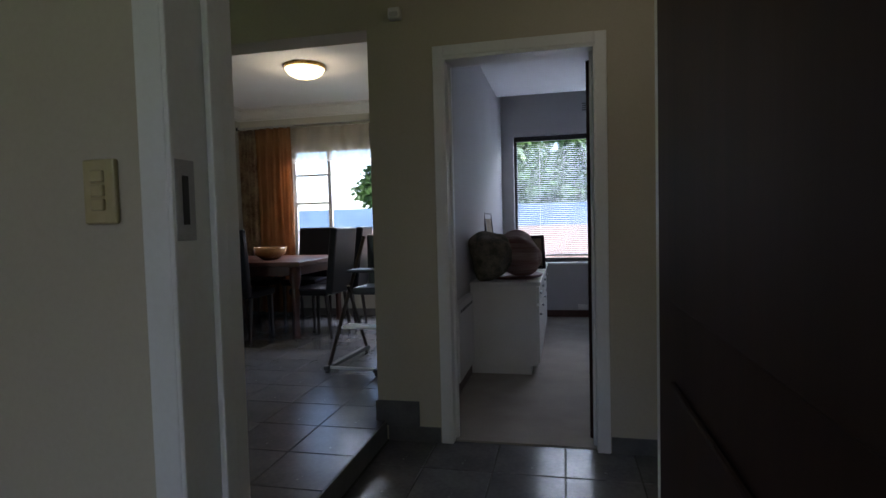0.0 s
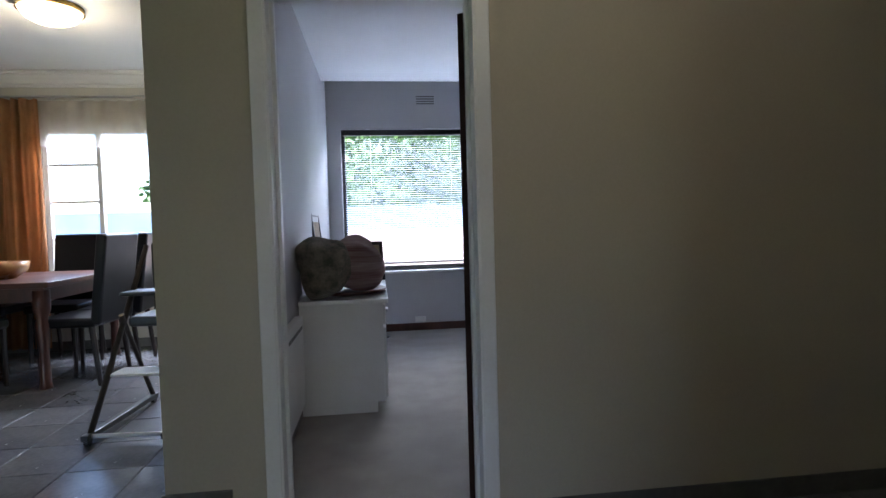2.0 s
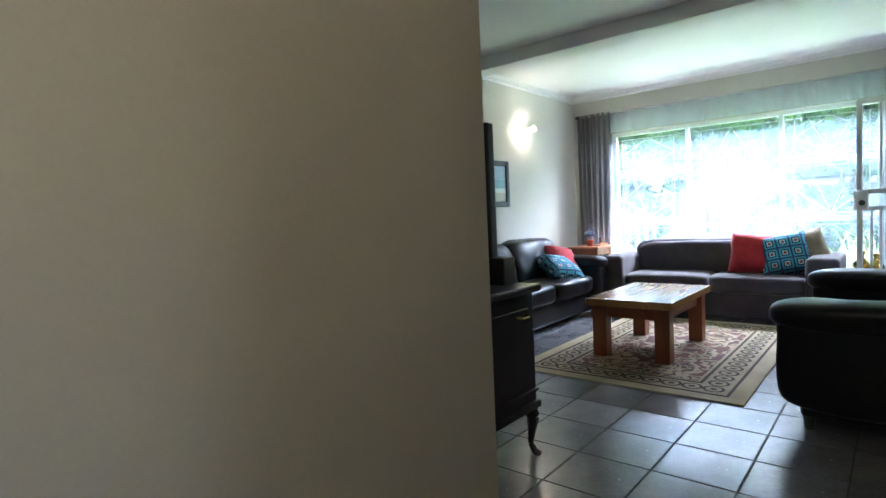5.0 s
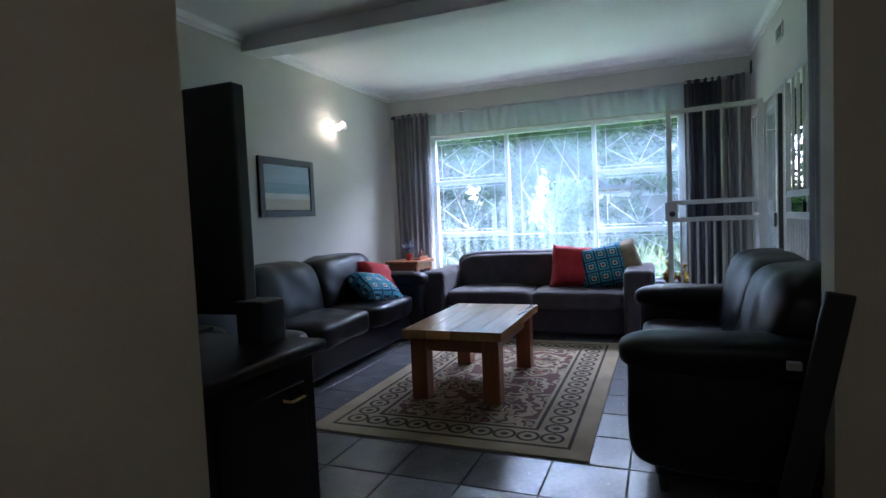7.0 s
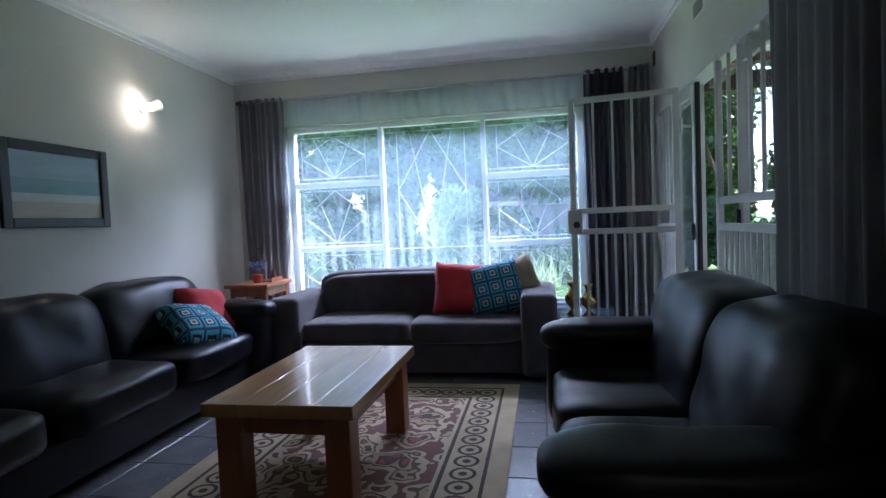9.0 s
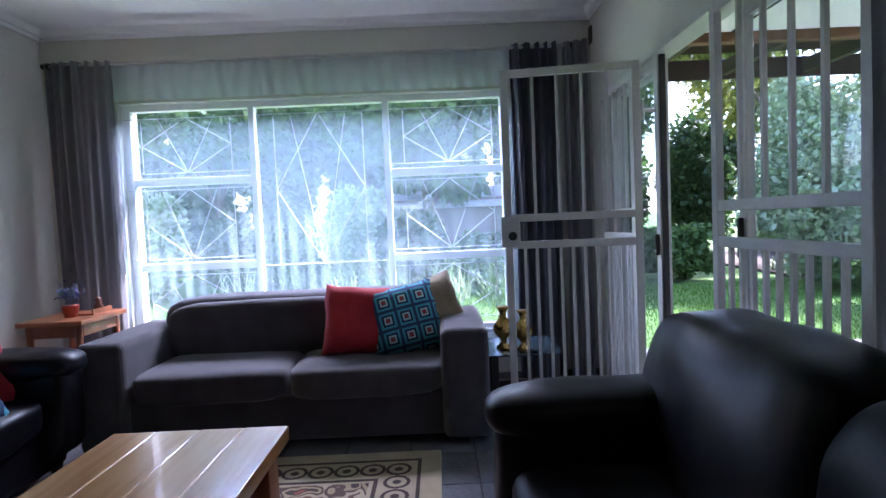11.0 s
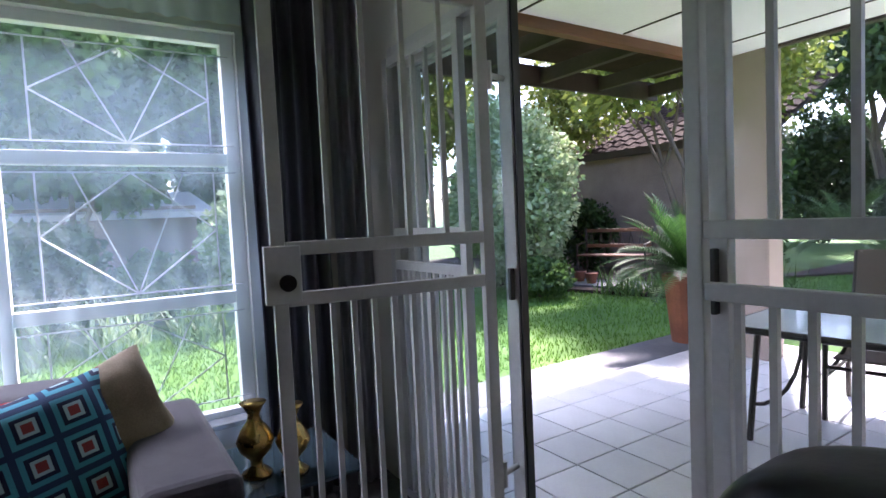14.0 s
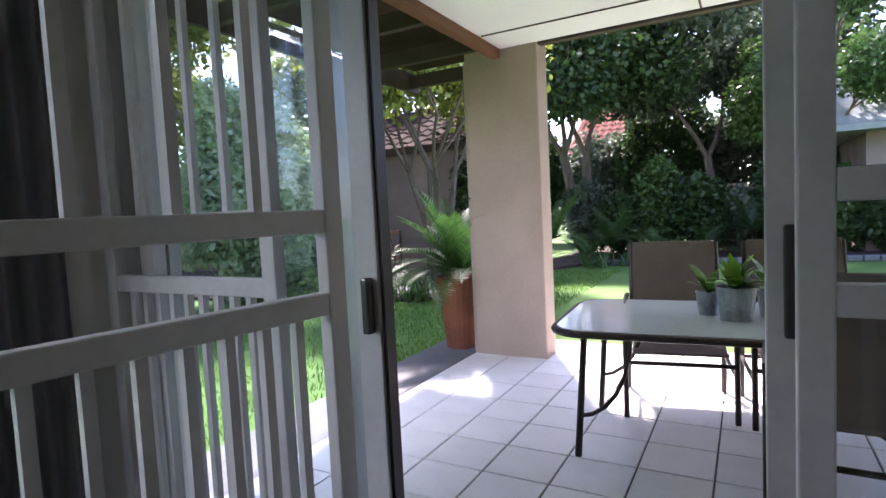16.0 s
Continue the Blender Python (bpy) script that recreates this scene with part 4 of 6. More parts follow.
for sx in (-1, 1):
    for sy in (-1, 1):
        part("leg", tube(B(), (sx * 0.19, sy * 0.15, 0), (sx * 0.19, sy * 0.15, 0.686), 0.014, 0.02), M_PINELEG, st)
    box("apron", sx * 0.19 - 0.01, sx * 0.19 + 0.01, -0.13, 0.13, 0.61, 0.685, M_PINELEG, st)
box("drawer_front", -0.17, 0.17, -0.165, -0.145, 0.61, 0.685, M_PINELEG, st, bev=0.004)
box("shelf", -0.2, 0.2, -0.16, 0.16, 0.20, 0.22, M_PINELEG, st, bev=0.004)
pl = thing("potted_flower", "small purple flowers in a red and white pot", "potted plant", 6.90, 4.48, 0.715)
part("pot", lathe(B(), [(0.035, 0), (0.05, 0.07), (0.052, 0.075)], 16), mat("red_glaze", (0.42, 0.06, 0.03), rough=0.3), pl, smooth=True)
v, f = [], []
rn = random.Random(5)
for k in range(160):
    c = Vector((rn.gauss(0, 0.035), rn.gauss(0, 0.035), 0.12 + abs(rn.gauss(0, 0.05))))
    a, b = Vector((rn.uniform(-1, 1), rn.uniform(-1, 1), rn.uniform(-1, 1))) * 0.012, Vector((rn.uniform(-1, 1), rn.uniform(-1, 1), rn.uniform(-1, 1))) * 0.012
    n = len(v)
    v += [c - a, c + b, c + a, c - b]
    f.append((n, n + 1, n + 2, n + 3))
tagged(soup("flower_cluster", v, f, leafy("purple_petal", (0.10, 0.07, 0.30), (0.06, 0.14, 0.06)), pl), kind="stuff")
tray = thing("wooden_tray", "small red and wood tray of trinkets", "tray", 7.04, 4.42, 0.715)
part("tray", bx(bx(B(), -0.10, 0.10, -0.05, 0.05, 0, 0.012, 0.003), -0.10, 0.10, -0.055, -0.045, 0, 0.035), M_PINELEG, tray)
fig = part("ornament", lathe(B(), [(0.02, 0), (0.03, 0.03), (0.018, 0.06), (0.022, 0.085), (0.008, 0.10)], 14), M_WOODRED, None, smooth=True)
fig.location = (7.12, 4.44, 0.715)
tagged(fig, "small dark carved ornament on the side table", "ornament")

M_DARKGLASS = mat("dark_tinted_glass", (0.03, 0.05, 0.06), (0.025, 0.04, 0.05), 0.08, scale=4, fine=40, bump=0)
gt = thing("glass_side_table", "low side table with glass top and dark legs", "side table", 6.86, 1.66, 0)
box("top", -0.24, 0.24, -0.22, 0.22, 0.405, 0.417, M_DARKGLASS, gt, bev=0.003)
for sx in (-1, 1):
    for sy in (-1, 1):
        box("leg", sx * 0.20 - 0.018, sx * 0.20 + 0.018, sy * 0.18 - 0.018, sy * 0.18 + 0.018, 0, 0.404, M_BLACK, gt, bev=0.003)
    box("rail", sx * 0.20 - 0.014, sx * 0.20 + 0.014, -0.16, 0.16, 0.10, 0.14, M_MAHOG, gt)


def brass_vase(x, y, s, label):
    v = thing("brass_vase", label, "vase", x, y, 0.417, group="brass vases")
    prof = [(0.045, 0), (0.048, 0.008), (0.02, 0.03), (0.018, 0.05), (0.05, 0.085), (0.06, 0.115), (0.045, 0.15), (0.022, 0.18), (0.018, 0.20), (0.03, 0.225), (0.042, 0.24)]
    part("body", lathe(B(), [(r * s, z * s) for r, z in prof], 24), M_BRASS, v, smooth=True)
    part("handle", pipe(B(), [(0.02 * s, 0, 0.20 * s), (0.06 * s, 0, 0.21 * s), (0.075 * s, 0, 0.17 * s), (0.055 * s, 0, 0.13 * s)], 0.005), M_BRASS, v)


brass_vase(6.80, 1.77, 1.08, "polished brass ewer with a flared rim")
brass_vase(6.745, 1.655, 1.0, "polished brass vase with a curved handle")

# hall sideboard, leaning board, wall fittings
hs = thing("hall_sideboard", "dark wooden hall sideboard with a moulded top", "sideboard", 0.47, 0.835, 0)
part("top", bx(B(), 0, 1.05, 0, 0.335, 1.035, 1.075, 0.014, 3), M_MAHOG, hs)
box("top_moulding", 0.02, 1.03, 0, 0.315, 1.005, 1.035, M_MAHOG, hs, bev=0.008)
box("body", 0.045, 1.005, 0, 0.29, 0.10, 1.005, M_MAHOG, hs, bev=0.004)
for k in range(2):
    d = box("door", 0.07 + k * 0.46, 0.515 + k * 0.46, 0.29, 0.305, 0.16, 0.95, M_MAHOG, hs, bev=0.004)
    part("knob", puff(B(), 0.47 + k * 0.08, 0.49 + k * 0.08, 0.305, 0.325, 0.55, 0.57, 2, 3), M_BRASS, d, "brass knob")
for x in (0.06, 0.97):
    box("foot", x, x + 0.05, 0.02, 0.27, 0, 0.10, M_MAHOG, hs, bev=0.004)

lb = thing("leaning_board", "dark folded board leaning beside the leather sofa", "folding board", 3.50, 1.46, 0, 0)
part("board", bx(B(), -0.015, 0.015, -0.045, 0.045, 0.02, 0.88, 0.008, m=Matrix.Rotation(radians(11), 4, "X")), M_BLACK, lb)
part("metal_clip", bx(B(), -0.04, -0.015, -0.05, -0.005, 0.60, 0.63, 0.004), M_ALU, lb, "bright metal clip")

av = thing("air_vent", "small white plastered wall vent", "vent", 6.05, 1.0, 2.42)
box("frame", -0.11, 0.11, 0.0, 0.012, -0.055, 0.055, M_WHITE, av, bev=0.003)
for k in range(5):
    box("slat", -0.095, 0.095, 0.012, 0.018, -0.04 + k * 0.018, -0.034 + k * 0.018, M_SKIRT, av)
ms = thing("motion_sensor", "small white motion sensor near the ceiling", "sensor", -0.79, 2.66, 2.33)
part("body", bx(B(), -0.035, 0.035, -0.05, 0, -0.03, 0.03, 0.01, 3), M_WHITE, ms)
part("lens", bx(B(), -0.022, 0.022, -0.056, -0.048, -0.022, 0.004, 0.003), M_STEELW, ms)

# ---------------------------------------------------------------- bedroom things
def base_cabinet(x, y, length, label):
    c = thing("white_cabinet", label, "cabinet", x, y, 0.006, group="white bedroom cabinets")
    box("carcass", 0, 0.52, 0, length, 0.07, 0.70, M_WHITE, c, bev=0.003)
    box("plinth", 0.0, 0.47, 0.01, length - 0.01, 0, 0.07, M_WHITE, c)
    box("top", -0.0, 0.555, -0.02, length + 0.005, 0.70, 0.73, M_WHITE, c, bev=0.006)
    n = 2
    for k in range(n):
        d = box("door", 0.52, 0.538, 0.01 + k * length / n, (k + 1) * length / n - 0.01, 0.09, 0.54, M_WHITE, c, bev=0.003)
        part("knob", puff(B(), 0.538, 0.56, 0.06 + k * length / n, 0.08 + k * length / n, 0.46, 0.48, 2, 3), M_ALU, d, "metal knob")
        d = box("drawer", 0.52, 0.538, 0.01 + k * length / n, (k + 1) * length / n - 0.01, 0.56, 0.69, M_WHITE, c, bev=0.003)
        part("handle", bx(B(), 0.538, 0.556, 0.2 + k * length / n, 0.3 + k * length / n, 0.61, 0.63, 0.003), M_ALU, d, "metal handle")


base_cabinet(-0.655, 4.04, 0.98, "white painted low cabinet with bundles on top")
base_cabinet(-0.655, 5.05, 0.98, "white painted low cabinet below the window")
hp = thing("wall_heater", "white wall-mounted panel heater", "heater", -0.67, 3.36, 0.06)
box("panel", 0, 0.05, 0, 0.60, 0.06, 0.60, M_WHITE, hp, bev=0.008)
for k in range(6):
    box("grille_slot", 0.05, 0.053, 0.06 + k * 0.085, 0.12 + k * 0.085, 0.53, 0.55, M_SKIRT, hp)
M_BUNDLE = mat("patterned_bundle_cloth", (0.22, 0.18, 0.135), (0.07, 0.075, 0.05), 0.95, scale=14, fine=60, bump=0.4)
M_STRIPE = mat("striped_bundle_cloth", (0.15, 0.06, 0.055), (0.34, 0.27, 0.24), 0.95, scale=2, fine=18, bump=0.4, stretch=(0.3, 0.3, 7))
tr = part("round_tray", lathe(B(), [(0.20, 0), (0.25, 0.012), (0.26, 0.03), (0.245, 0.03), (0.20, 0.014)], 28), M_WOODRED, None, smooth=True)
tr.location = (-0.36, 4.40, 0.737)
tagged(tr, "round reddish wooden tray on the cabinet", "tray")
for nm, c, m, lb_, sd in (("cloth_bundle", (-0.50, 4.24, 0.925), M_BUNDLE, "patterned bundle of folded cloth on the cabinet", 1), ("cloth_bundle", (-0.30, 4.38, 0.945), M_STRIPE, "striped bundle of cloth on a tray", 2)):
    ob = part(nm, puff(B(), -0.165, 0.165, -0.22, 0.22, -0.175, 0.175, 3.2, 14, 0.065, sd), m, None, smooth=True)
    ob.location = c
    tagged(ob, lb_, "bundle", "cloth bundles")
def leaning_frame(x, y, w, h, tilt, rz, label):
    f = thing("picture_frame", label, "picture frame", x, y, 0.737, rz)
    mt = Matrix.Rotation(radians(tilt), 4, "X")
    for s in (-1, 1):
        part("frame_side", bx(B(), s * w / 2 - 0.015, s * w / 2 + 0.015, -0.01, 0.01, 0, h, 0.003, m=mt), M_MAHOG, f)
        z = 0.015 if s < 0 else h - 0.015
        part("frame_rail", bx(B(), -w / 2 + 0.015, w / 2 - 0.015, -0.009, 0.009, z - 0.015, z + 0.015, 0.003, m=mt), M_MAHOG, f)
    part("backing", bx(B(), -w / 2 + 0.01, w / 2 - 0.01, -0.003, 0.003, 0.02, h - 0.02, m=mt), M_BEIGE, f)
leaning_frame(-0.62, 5.3, 0.5, 0.58, -6, 90, "dark framed picture leaning on the wall")
leaning_frame(-0.30, 5.2, 0.38, 0.34, -18, 10, "dark framed picture leaning back on the cabinet")
bv = thing("air_vent", "small louvred wall vent above the window", "vent", 0.42, BY, 2.58)
box("frame", -0.12, 0.12, -0.01, 0, -0.06, 0.06, M_WALL_B, bv, bev=0.003)
for k in range(4):
    box("slat", -0.10, 0.10, -0.016, -0.01, -0.045 + k * 0.026, -0.033 + k * 0.026, M_SKIRT, bv)
so = thing("wall_socket", "white wall socket above the skirting", "socket", 0.30, BY, 0.13)
box("plate", -0.06, 0.06, -0.012, 0, -0.03, 0.03, M_WHITE, so, bev=0.003)

# ---------------------------------------------------------------- dining things
def dining_table():
    t = thing("dining_table", "dark polished wooden dining table", "dining table", -3.14, 5.24, FL2, 0)
    hx, hy = 0.72, 0.62
    box("tabletop", -hx, hx, -hy, hy, 0.72, 0.76, M_WOODRED, t, bev=0.008)
    box("apron", -hx + 0.06, hx - 0.06, -hy + 0.06, hy - 0.06, 0.62, 0.72, M_WOODRED, t)
    for sx in (-1, 1):
        for sy in (-1, 1):
            part("leg", lathe(B(), [(0.045, 0), (0.035, 0.04), (0.03, 0.25), (0.05, 0.45), (0.035, 0.5), (0.055, 0.56), (0.055, 0.70)], 14, (sx * (hx - 0.1), sy * (hy - 0.1), 0)), M_WOODRED, t, smooth=True)


dining_table()


def dining_chair():
    c = thing("dining_chair", "high-backed dark leather dining chair", "chair", -2.5, 4.25, FL2, 0, group="dining chairs")
    part("seat", bx(B(), -0.22, 0.22, -0.22, 0.22, 0.42, 0.49, 0.02, 3), M_LEATHER, c)
    part("backrest", bx(B(), -0.215, 0.215, -0.04, 0.035, 0.44, 1.09, 0.02, 3, m=Matrix.Translation((0, -0.22, 0)) @ Matrix.Translation((0, 0, 0.44)) @ Matrix.Rotation(radians(7), 4, "X") @ Matrix.Translation((0, 0, -0.44))), M_LEATHER, c)
    for sx in (-1, 1):
        for sy in (-1, 1):
            part("leg", tube(B(), (sx * 0.19, sy * 0.19 - (0.04 if sy < 0 else 0), 0), (sx * 0.185, sy * 0.185, 0.43), 0.016, 0.022, 8), M_MAHOG, c)
    return c


ch = dining_chair()
ch.matrix_world = pose(-3.05, 4.66, FL2, 0, 0, 0)
for x, y, r in ((-3.58, 4.64, 4), (-2.36, 4.92, 84), (-2.34, 5.40, 95), (-2.92, 5.76, 178), (-3.5, 5.76, 180)):
    copy_thing(ch, pose(x, y, FL2, 0, 0, r))
bwl = part("wooden_bowl", lathe(B(), [(0.08, 0), (0.16, 0.06), (0.18, 0.13), (0.17, 0.13), (0.14, 0.06), (0.06, 0.02)], 24), M_PINE, None, smooth=True)
bwl.location = (-3.0, 5.1, FL2 + 0.76)
tagged(bwl, "round honey-coloured wooden bowl on the table", "bowl")


def high_chair():
    h = thing("high_chair", "folding baby high chair with a black seat", "high chair", -1.43, 3.86, FL2, -5)
    for s in (-1, 1):
        part("front_leg", tube(B(), (s * 0.20, -0.34, 0.03), (s * 0.18, 0.30, 1.0), 0.016), M_BRONZE, h)
        part("rear_leg", tube(B(), (s * 0.20, 0.34, 0.03), (s * 0.18, -0.02, 0.62), 0.014), M_BRONZE, h)
        box("foot_rail", s * 0.20 - 0.02, s * 0.20 + 0.02, -0.38, 0.36, 0.028, 0.06, M_BLACK, h, bev=0.006)
        for y in (-0.35, 0.33):
            part("castor", tube(B(), (s * 0.20 - 0.012, y, 0.02), (s * 0.20 + 0.012, y, 0.02), 0.02, seg=14), M_BLACK, h)
    part("cross_bar", tube(B(), (-0.2, -0.34, 0.045), (0.2, -0.34, 0.045), 0.012), M_ALU, h)
    part("seat", bx(B(), -0.17, 0.17, 0.02, 0.36, 0.54, 0.60, 0.02, 3), M_BLACK, h)
    part("seat_back", bx(B(), -0.17, 0.17, 0.32, 0.37, 0.58, 1.02, 0.02, 3), M_BLACK, h)
    part("tray", bx(B(), -0.20, 0.20, 0.0, 0.2, 0.72, 0.745, 0.01, 3), M_BLACK, h, "dark plastic tray")
    part("footrest", bx(B(), -0.19, 0.12, -0.16, 0.0, 0.30, 0.315, 0.005), M_WHITE, h)


high_chair()
# Unseen hall fixture added; inferred from a warm glow high on the wall.
hl = thing("ceiling_lamp", "small round glowing ceiling lamp assumed in the hall", "ceiling lamp", 0.55, 1.55, CEIL)
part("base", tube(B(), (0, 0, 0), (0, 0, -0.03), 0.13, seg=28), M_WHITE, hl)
part("shade", lathe(B(), [(0.03, -0.085), (0.08, -0.075), (0.11, -0.05), (0.125, -0.03), (0.12, -0.028)], 28), glow("assumed_lamp_glass", (1.0, 0.88, 0.62), 0.7), hl, "frosted glass bowl", smooth=True)
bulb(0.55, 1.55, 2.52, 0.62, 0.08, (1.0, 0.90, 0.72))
cl = thing("ceiling_lamp", "round glowing frosted glass ceiling lamp", "ceiling lamp", -2.22, 4.48, CEIL)
part("base", tube(B(), (0, 0, 0), (0, 0, -0.03), 0.19, seg=32), M_BRASS, cl)
part("shade", lathe(B(), [(0.04, -0.115), (0.10, -0.10), (0.15, -0.075), (0.18, -0.03), (0.17, -0.028)], 32), glow("lamp_glass", (1.0, 0.86, 0.48), 0.9), cl, "frosted yellowish glass bowl", smooth=True)
bulb(-2.22, 4.48, 2.46, 1.6, 0.1, (1.0, 0.85, 0.55))
M_ORANGE = mat("orange_curtain_cloth", (0.48, 0.24, 0.105), (0.36, 0.17, 0.07), 0.8, scale=5, fine=150, bump=0.2)
M_PATCH = mat("patchwork_curtain_cloth", (0.46, 0.36, 0.24), (0.20, 0.115, 0.08), 0.85, scale=7, fine=40, bump=0.2)
M_SHEERD = sheer("cream_sheer", (0.62, 0.55, 0.48), 0.35, 0.5)
drape("curtain", ((-3.86, DY - 0.10), (-3.62, DY - 0.10)), FL2 + 0.05, 2.42, 0.03, 3, M_PATCH, "patterned cream and brown dining curtain", seed=8)
drape("curtain", ((-3.62, DY - 0.12), (-3.15, DY - 0.12)), FL2 + 0.05, 2.42, 0.04, 5, M_ORANGE, "orange dining room curtain drawn aside", seed=9)
drape("sheer_pelmet", ((-3.2, DY - 0.05), (-1.0, DY - 0.05)), 2.0, 2.42, 0.015, 14, M_SHEERD, "cream gathered valance above the dining window", seed=10, thick=0, category="valance")
rod("curtain_rod", (-3.88, DY - 0.08), (-1.0, DY - 0.08), 2.45, "dark wooden curtain rod in the dining room")
gp = thing("framed_picture", "gilt framed picture on the dining wall", "picture", -3.9, 4.35, 1.72)
for s in (-1, 1):
    box("frame_side", 0.0, 0.035, s * 0.27 - 0.03, s * 0.27 + 0.03, -0.24, 0.24, M_BRASS, gp, bev=0.01)
    box("frame_rail", 0.0, 0.033, -0.24, 0.24, s * 0.21 - 0.03, s * 0.21 + 0.03, M_BRASS, gp, bev=0.01)
box("canvas", 0.0, 0.012, -0.24, 0.24, -0.18, 0.18, M_BEIGE, gp)

# ---------------------------------------------------------------- patio
PZ = 0.06
struct(box("patio_slab", 3.0, 7.65, -2.75, 0.86, -0.5, PZ - 0.008, M_PGROUT), "grey grouted patio slab", "patio")
struct(box("pavement_edge", 7.65, 8.13, -2.9, 0.86, -0.5, PZ - 0.02, M_CONC, bev=0.01), "grey concrete strip along the patio", "paving")
pil = box("pillar", 7.01, 7.61, -2.34, -2.12, PZ - 0.02, 2.52, M_STUCCO, bev=0.012)
struct(pil, "pinkish-beige plastered patio pillar", "pillar")
struct(box("ceiling_patio", 2.5, 7.30, -2.12, 0.86, 2.44, 2.48, M_SOFFIT), "white boarded patio ceiling", "ceiling")
bm = B()
for k in range(3):
    bx(bm, 2.5, 7.28, 0.05 - k * 0.9, 0.062 - k * 0.9, 2.432, 2.4395)
for k in range(2):
    bx(bm, 4.6 + k * 1.3, 4.612 + k * 1.3, -2.1, 0.84, 2.431, 2.4385)
struct(part("trim_boards", bm, M_RAFTER), "dark open board joints of the patio ceiling", "trim")
struct(box("beam_fascia", 7.30, 7.37, -2.11, 0.85, 2.37, 2.55, M_BEAM, bev=0.006), "brown timber fascia beam", "beam")
struct(box("beam_front", 2.5, 7.005, -2.19, -2.125, 2.42, 2.58, M_RAFTER, bev=0.006), "dark timber front beam", "beam")
pr = thing("pergola", "dark timber rafters projecting past the patio", "pergola", 0, 0, 0)
for k in range(6):
    box("rafter", 7.37, 8.5, -2.8 + k * 0.75, -2.74 + k * 0.75, 2.43, 2.55, M_RAFTER, pr, bev=0.004)
box("eave_board", 8.5, 8.54, -2.9, 1.5, 2.40, 2.58, M_RAFTER, pr, bev=0.004)
struct(box("roof_patio", 2.4, 8.6, -3.0, 1.0, 2.66, 2.76, M_ROOFDARK), "brown roof over the patio", "roof")
wall("wall_outside", [(2.3, 2.5, -2.9, 0.86, 0, 2.6)], M_STUCCO, "plastered wall closing the patio")
ds = thing("downpipe", "thin pipe with climbing stem on the pillar", "pipe", 7.64, -2.20, 0)
part("pipe", tube(B(), (0, 0, 0.05), (0, 0, 2.4), 0.02), M_STUCCO, ds)
rn = random.Random(3)
for k in range(9):
    z = 0.8 + k * 0.17
    part("stem", tube(B(), (0, 0, z), (rn.uniform(-0.04, 0.14), rn.uniform(-0.1, 0.12), z + rn.uniform(0.0, 0.10)), 0.006, 0.003, 6), M_BARK, ds)


def patio_table():
    t = thing("patio_table", "frosted glass patio table with bronze tube frame", "table", 5.755, -0.975, PZ, 4)
    hx, hy = 0.73, 0.435
    def rounded(a, b, r, n=6):
        return [(sx * (a - r) + r * math.cos(th), sy * (b - r) + r * math.sin(th)) for sx, sy, t0 in ((1, 1, 0), (-1, 1, 90), (-1, -1, 180), (1, -1, 270)) for th in [radians(t0 + 90 * k / n) for k in range(n + 1)]]
    part("glass_top", slab(B(), rounded(hx - 0.012, hy - 0.012, 0.14), 0.602, 0.612), M_TABLEGLASS, t, "frosted glass top")
    bm = B()
    pts = [(*p, 0.595) for p in rounded(hx, hy, 0.15)]
    pipe(bm, pts + [pts[0]], 0.017)
    part("rim", bm, M_BRONZE, t)
    for sx in (-1, 1):
        for sy in (-1, 1):
            part("leg", tube(B(), (sx * (hx - 0.10), sy * (hy - 0.10), 0), (sx * (hx - 0.14), sy * (hy - 0.12), 0.585), 0.016), M_BRONZE, t)
            arc = [(sx * (hx - 0.105 - 0.24 * math.sin(a)), sy * (hy - 0.105), 0.19 + 0.395 * (1 - math.cos(a))) for a in [k * math.pi / 2 / 6 for k in range(7)]]
            part("brace", pipe(B(), arc, 0.010), M_BRONZE, t)
    for s in (-1, 1):
        part("stretcher", tube(B(), (-hx + 0.14, s * 0.25, 0.57), (hx - 0.14, s * 0.25, 0.57), 0.012), M_BRONZE, t)


patio_table()


def patio_chair():
    c = thing("patio_chair", "bronze patio chair with brown sling seat", "chair", 5.9, -2.2, PZ, 0, group="patio chairs")
    for s in (-1, 1):
        x = s * 0.27
        part("front_leg", tube(B(), (x, 0.26, 0), (x, 0.24, 0.56), 0.015), M_BRONZE, c)
        part("rear_leg", tube(B(), (x, -0.27, 0), (x, -0.24, 0.56), 0.015), M_BRONZE, c)
        part("arm", pipe(B(), [(x, 0.24, 0.56), (x, 0.18, 0.60), (x, -0.20, 0.60), (x, -0.30, 0.58)], 0.015), M_BRONZE, c)
        part("back_post", tube(B(), (x * 0.9, -0.20, 0.34), (x * 0.9, -0.36, 0.90), 0.014), M_BRONZE, c)
        part("side_rail", tube(B(), (x, -0.26, 0.24), (x, 0.25, 0.24), 0.011), M_BRONZE, c)
    part("cross_rail", tube(B(), (-0.27, 0.25, 0.30), (0.27, 0.25, 0.30), 0.012), M_BRONZE, c)
    part("cross_rail", tube(B(), (-0.27, -0.26, 0.24), (0.27, -0.26, 0.24), 0.012), M_BRONZE, c)
    part("seat", bx(B(), -0.235, 0.235, -0.20, 0.25, 0.345, 0.36, 0.006), M_SLING, c)
    part("backrest", bx(B(), -0.235, 0.235, -0.008, 0.008, 0.0, 0.56, 0.006, m=Matrix.Translation((0, -0.20, 0.37)) @ Matrix.Rotation(radians(15), 4, "X")), M_SLING, c)
    return c


pc = patio_chair()
pc.matrix_world = pose(6.02, -1.46, PZ, 0, 0, 9)
